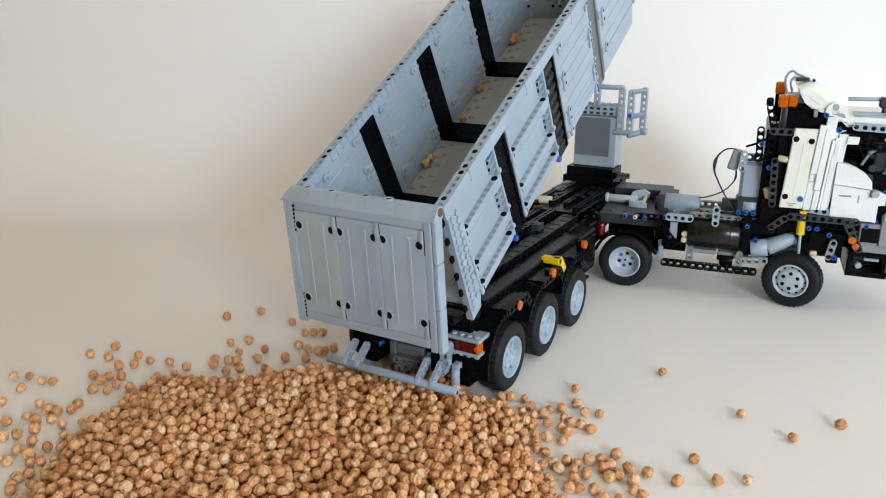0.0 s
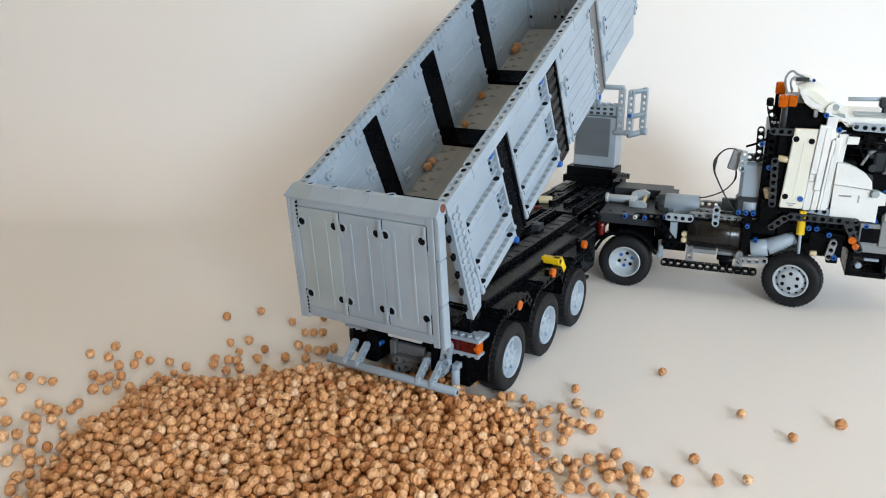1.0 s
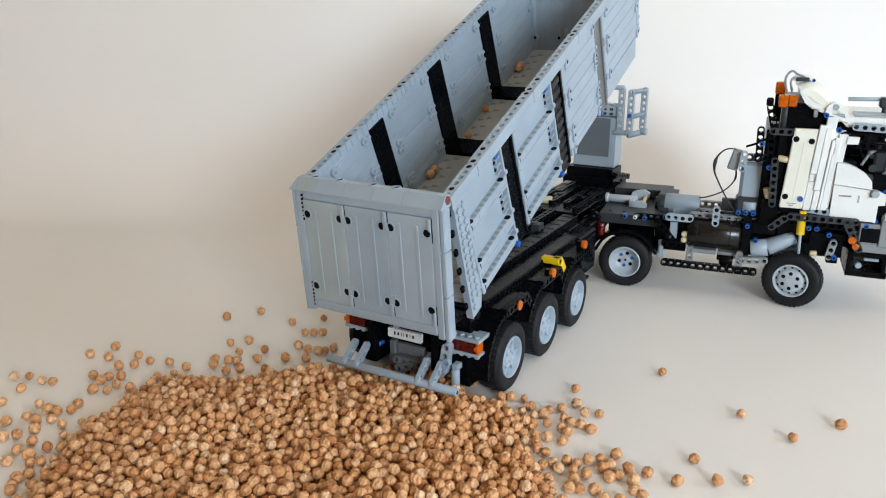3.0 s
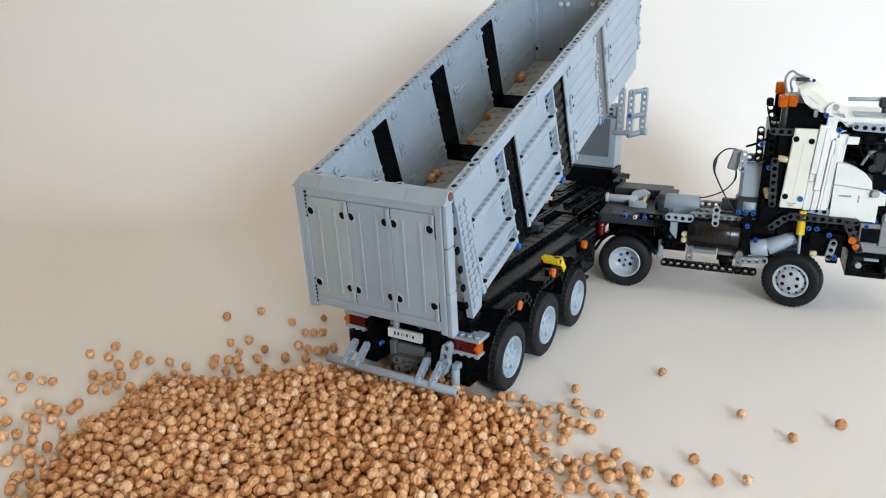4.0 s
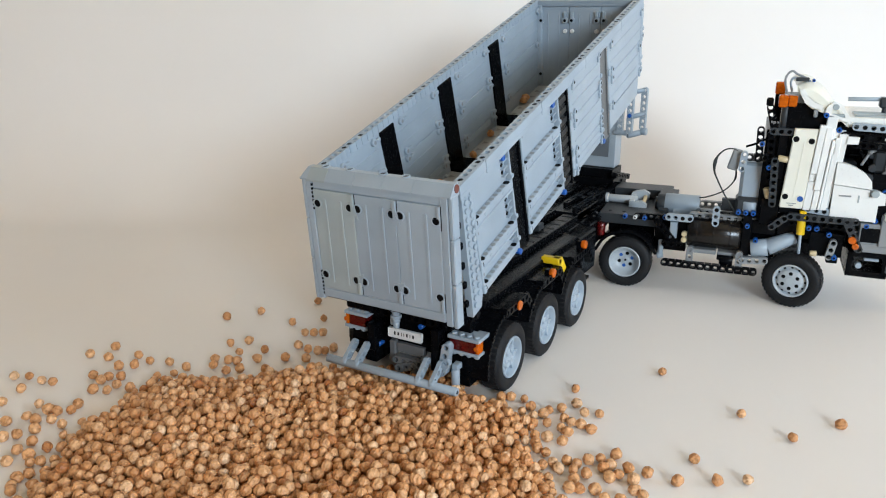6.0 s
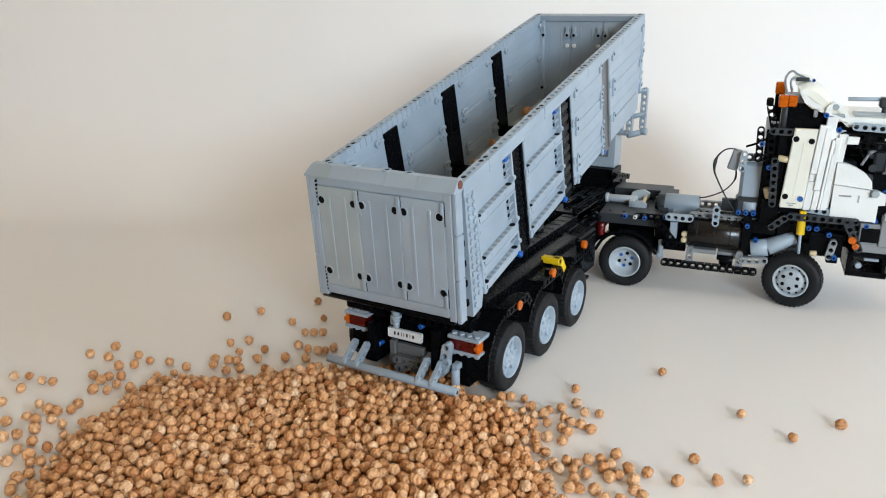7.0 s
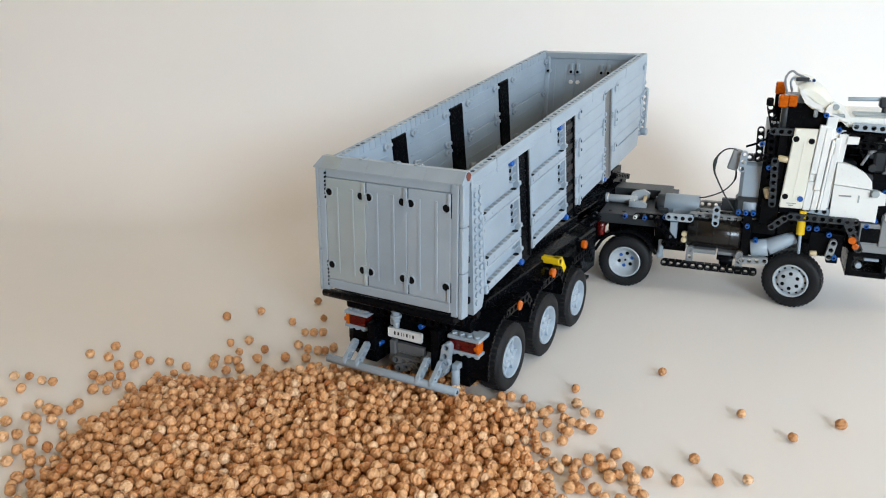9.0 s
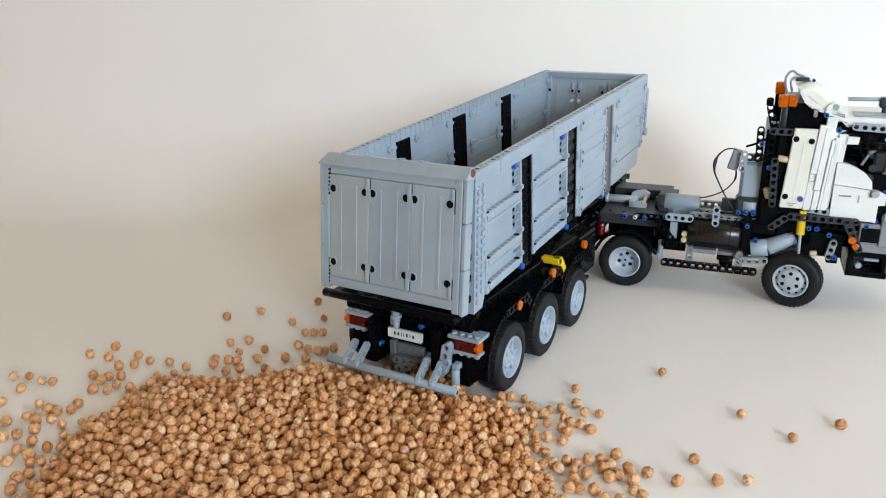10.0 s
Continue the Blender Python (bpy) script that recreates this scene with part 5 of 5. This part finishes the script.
HEAP = [(-17, -35), (-26, -33), (-31, -28), (-32.8, -22), (-32.6, -16), (-32.5, -12), (-31.6, -9), (-30.2, -6), (-29, -1), (-27.5, 2.4), (-24, 1.4), (-20.6, 0), (-16.6, 2.4), (-11, 3.6), (-5.6, 3.8),
        (3, 3.2), (8.4, 0.6), (10.4, -3.4), (12, -9), (11.4, -13), (12.4, -17), (14, -20), (14.5, -25), (11, -30), (2, -34)]     # the heap's foot, across and inward


def inside(a, b):
    """How far within the heap's foot, in modules; negative outside."""
    near, odd = 1e9, False
    for (x0, y0), (x1, y1) in zip(HEAP, HEAP[1:] + HEAP[:1]):
        t = max(0.0, min(1.0, ((a - x0) * (x1 - x0) + (b - y0) * (y1 - y0)) / ((x1 - x0) ** 2 + (y1 - y0) ** 2)))
        near = min(near, math.hypot(a - x0 - t * (x1 - x0), b - y0 - t * (y1 - y0)))
        if (y0 > b) != (y1 > b) and a < x0 + (b - y0) * (x1 - x0) / (y1 - y0):
            odd = not odd
    return near if odd else -near


def settle(seed, count):
    """Drops peas one by one; each rolls into the nearest hollow."""
    rng = random.Random(seed)
    cells, done = {}, []

    def height(x, y, r):
        z = r
        gx, gy = int(x // 1.3), int(y // 1.3)
        for i in (gx - 1, gx, gx + 1):
            for j in (gy - 1, gy, gy + 1):
                for px, py, pz, pr in cells.get((i, j), ()):
                    d2 = (px - x) ** 2 + (py - y) ** 2
                    s = (pr + r) * 0.93
                    if d2 < s * s:
                        z = max(z, pz + math.sqrt(s * s - d2))
        return z

    tries = 0
    while len(done) < count and tries < count * 8:
        tries += 1
        a, b = rng.uniform(-36, 18), rng.uniform(-36, 7)
        deep = inside(a, b)
        by_axle = tries < 70                     # the strays that rolled under the rear axle
        if not by_axle and rng.random() > (min(1.0, 0.42 + 0.075 * deep) if deep > 0 else 0.05 if deep > -2.5 else 0.0):
            continue
        x, y = ACROSS.x * a + INWARD.x * b, ACROSS.y * a + INWARD.y * b
        if by_axle:
            x, y = rng.uniform(1.5, 10.8), rng.uniform(-1.8, 1.8)
        r = PEA_R * rng.uniform(0.76, 1.04)
        z = height(x, y, r)
        step = 0.45
        for _ in range(26):
            best = None
            for k in range(6):
                t = rng.uniform(0, 6.283)
                nx, ny = x + step * math.cos(t), y + step * math.sin(t)
                nz = height(nx, ny, r)
                if nz < z - 0.01 and (best is None or nz < best[2]):
                    best = (nx, ny, nz)
            if best:
                x, y, z = best
            else:
                step *= 0.6
                if step < 0.06:
                    break
        if any(x0 - r < x < x1 + r and y0 - r < y < y1 + r for x0, x1, y0, y1 in WHEEL_BOXES):
            continue
        if y > 0.5 and x > 9.5 and rng.random() < 0.75:
            continue
        if z > 2.4 and -4.2 < y < 1 and -9 < x < 9:
            continue
        cells.setdefault((int(x // 1.3), int(y // 1.3)), []).append((x, y, z, r))
        done.append((x, y, z, r))
    return done


def pea_matrix(rng):
    q = Euler((rng.uniform(0, 6.28), rng.uniform(0, 6.28), rng.uniform(0, 6.28))).to_matrix()
    return np.array(q)


def pea_pile():
    rng = random.Random(9)
    peas = settle(5, 4250)
    vs, fs = [], []
    n = len(SHAPES[0])
    for i, (x, y, z, r) in enumerate(peas):
        p = SHAPES[rng.randrange(len(SHAPES))] @ pea_matrix(rng).T * (r * 0.98) + np.array((x, y, z))
        p[:, 2] = np.maximum(p[:, 2], 0.02)
        vs.append(p)
        fs.append(PEA_FACES + i * n)
    vs, fs = np.concatenate(vs) * U, np.concatenate(fs)
    me = bpy.data.meshes.new("chickpea_pile")
    me.from_pydata(vs.tolist(), [], fs.tolist())
    me.polygons.foreach_set("use_smooth", np.ones(len(fs), bool))
    me.materials.append(PEA)
    me.update()
    tagged(new("chickpea_pile", me), "heap of dry tan chickpeas spilled behind the trailer", "chickpeas", kind="stuff")
    return peas


PEA_MESHES = []
for k, sh in enumerate(SHAPES):
    me = bpy.data.meshes.new("chickpea")
    me.from_pydata((sh * PEA_R * U).tolist(), [], PEA_FACES.tolist())
    me.polygons.foreach_set("use_smooth", np.ones(len(PEA_FACES), bool))
    me.materials.append(PEA)
    PEA_MESHES.append(me)


def loose_pea(x, y, z, rng, label="single dry tan chickpea lying on the paper"):
    ob = new("chickpea", PEA_MESHES[rng.randrange(len(PEA_MESHES))])
    ob.matrix_basis = Matrix.Translation((x * U, y * U, z * U)) @ Euler((rng.uniform(0, 6.28), rng.uniform(0, 6.28), rng.uniform(0, 6.28))).to_matrix().to_4x4() @ Matrix.Scale(rng.uniform(0.86, 1.08), 4)
    return tagged(ob, label, "chickpea", "loose chickpeas")


HEAPED = pea_pile()
LOOSE_FAR = [(-32.6, 4.7), (-29.7, 8.4), (-23.4, 7.6), (-20.4, 10.6), (-25.2, 15.3), (-19.6, 5.7), (-18.6, 6.3), (-17.6, 6.9), (-17.9, 2.4), (-16.1, 2.1), (-14.7, 2.3), (-13.9, 2.7), (-13.5, 3.9), (-14.6, 0.0), (-17.0, -1.1), (-24.3, 0.3), (-25.9, -1.3), (-19.7, -3.0), (-20.7, -0.7), (-23.0, -2.7), (-22.5, -5.0), (-24.2, -5.6), (-23.1, -6.9), (-21.5, -4.7), (-37.7, -9.3), (-38.6, -12.2), (-35.9, -11.7), (-33.1, -9.5), (-31.4, -11.5), (-30.6, -9.9), (-32.8, -12.6), (-41.2, -20.3), (-39.6, -19.5), (-37.4, -19.4), (-36.0, -19.0), (-37.6, -21.7), (-33.4, -15.6), (-31.5, -16.0), (-31.4, -15.0), (-30.4, -17.8), (-30.3, -14.2), (-29.0, -15.8), (-27.0, -15.6), (-28.8, -17.2)]
LOOSE_SIDE = [(-32.6, -22.8), (-30.7, -23.1), (-28.9, -20.7), (-28.4, -21.9), (-29.5, -22.8), (-28.5, -24.1), (-31.3, -25.0), (-29.8, -25.0), (-32.2, -26.7), (-28.3, -26.1), (-28.8, -27.6), (-36.5, -24.5), (-29.6, -28.6), (-26.3, -27.6), (-24.0, -27.5), (-26.1, -29.3), (-25.1, -30.9), (-24.4, -29.2), (-20.7, -7.2), (-19.6, -6.1), (-17.0, -4.6), (-28.3, -8.9), (-25.6, -8.8), (-26.6, -24.2), (-24.1, -25.2), (-22.4, -29.3), (-21.7, -32.0), (-22.5, -27.2)]
LOOSE_NEAR = [(16.5, 8.8), (17.8, 5.8), (19.1, 4.4), (20.6, 4.9), (16.7, 4.1), (15.7, 3.0), (15.5, 2.1), (14.7, 1.2), (13.3, 0.7), (14.0, -0.8), (15.3, -0.1), (17.7, 2.3), (18.7, 1.9), (19.6, 2.0), (16.5, 0.6), (18.1, 0.4), (20.8, 1.6), (19.0, 0.0), (17.5, -1.9), (16.4, -2.2), (15.6, -1.8), (15.1, -3.0), (19.1, -1.9), (16.0, -3.3), (17.5, -4.2), (18.5, -4.5), (24.4, -1.4), (20.5, -6.3), (20.7, -4.7), (21.7, -4.8), (22.4, -3.6), (23.4, -2.9), (24.0, -4.2), (24.5, -3.4)]
LOOSE_EDGE = [(26.1, -3.1), (27.8, -3.0), (19.7, -5.7), (19.0, -6.5), (17.6, -6.3), (21.8, -5.9), (23.0, -5.8), (25.0, -5.3), (25.6, -4.5), (27.0, -4.5), (20.6, -8.2), (22.3, -7.1), (19.9, -9.0), (22.4, -8.5), (23.2, -8.3), (24.5, -7.7), (27.5, -6.1), (28.4, -6.4), (21.7, -9.6), (25.6, -8.5), (26.9, -8.0), (23.8, 17.6), (33.4, 12.2), (38.6, 9.9), (42.6, 15.0), (31.0, 1.4), (30.5, -2.8), (33.6, -1.1), (35.9, 0.4), (11.0, 3.6), (10.1, 3.1)]
BED = [(-7.0, 19.7), (-6.9, 20.8), (-6.8, 35.9), (-7.0, 48.9), (-6.9, 48.0), (-6.2, 29.1),]
pea_rng = random.Random(2)
for spots in (LOOSE_FAR, LOOSE_SIDE, LOOSE_NEAR, LOOSE_EDGE):
    for x, y in spots:
        if any((x - p) ** 2 + (y - q) ** 2 < 0.6 for p, q, _, _ in HEAPED):
            continue
        loose_pea(x, y, PEA_R * 0.93, pea_rng)
riders = []
for x, y in BED:
    ob = loose_pea(x, y - HINGE[0], 13.62 - HINGE[1], pea_rng, "single dry tan chickpea lying in the tipping body")
    riders.append((ob, ob.matrix_basis.copy()))



# ---- what moves ----
def motions():
    rows, swing = [], []
    for t, tip, hang in TIP:
        m = place(0, *HINGE, tip)
        rows.append((t, m))
        pin = m @ Vector((0, (PIN[0] - HINGE[0]) * U, (PIN[1] - HINGE[1]) * U))
        swing.append((t, Matrix.Translation(pin) @ pose(0, 0, 0, -hang)))
    walk(body, rows)
    walk(gate, swing)
    for ob, own in riders:
        walk(ob, [(t, m @ own) for t, m in rows])


motions()
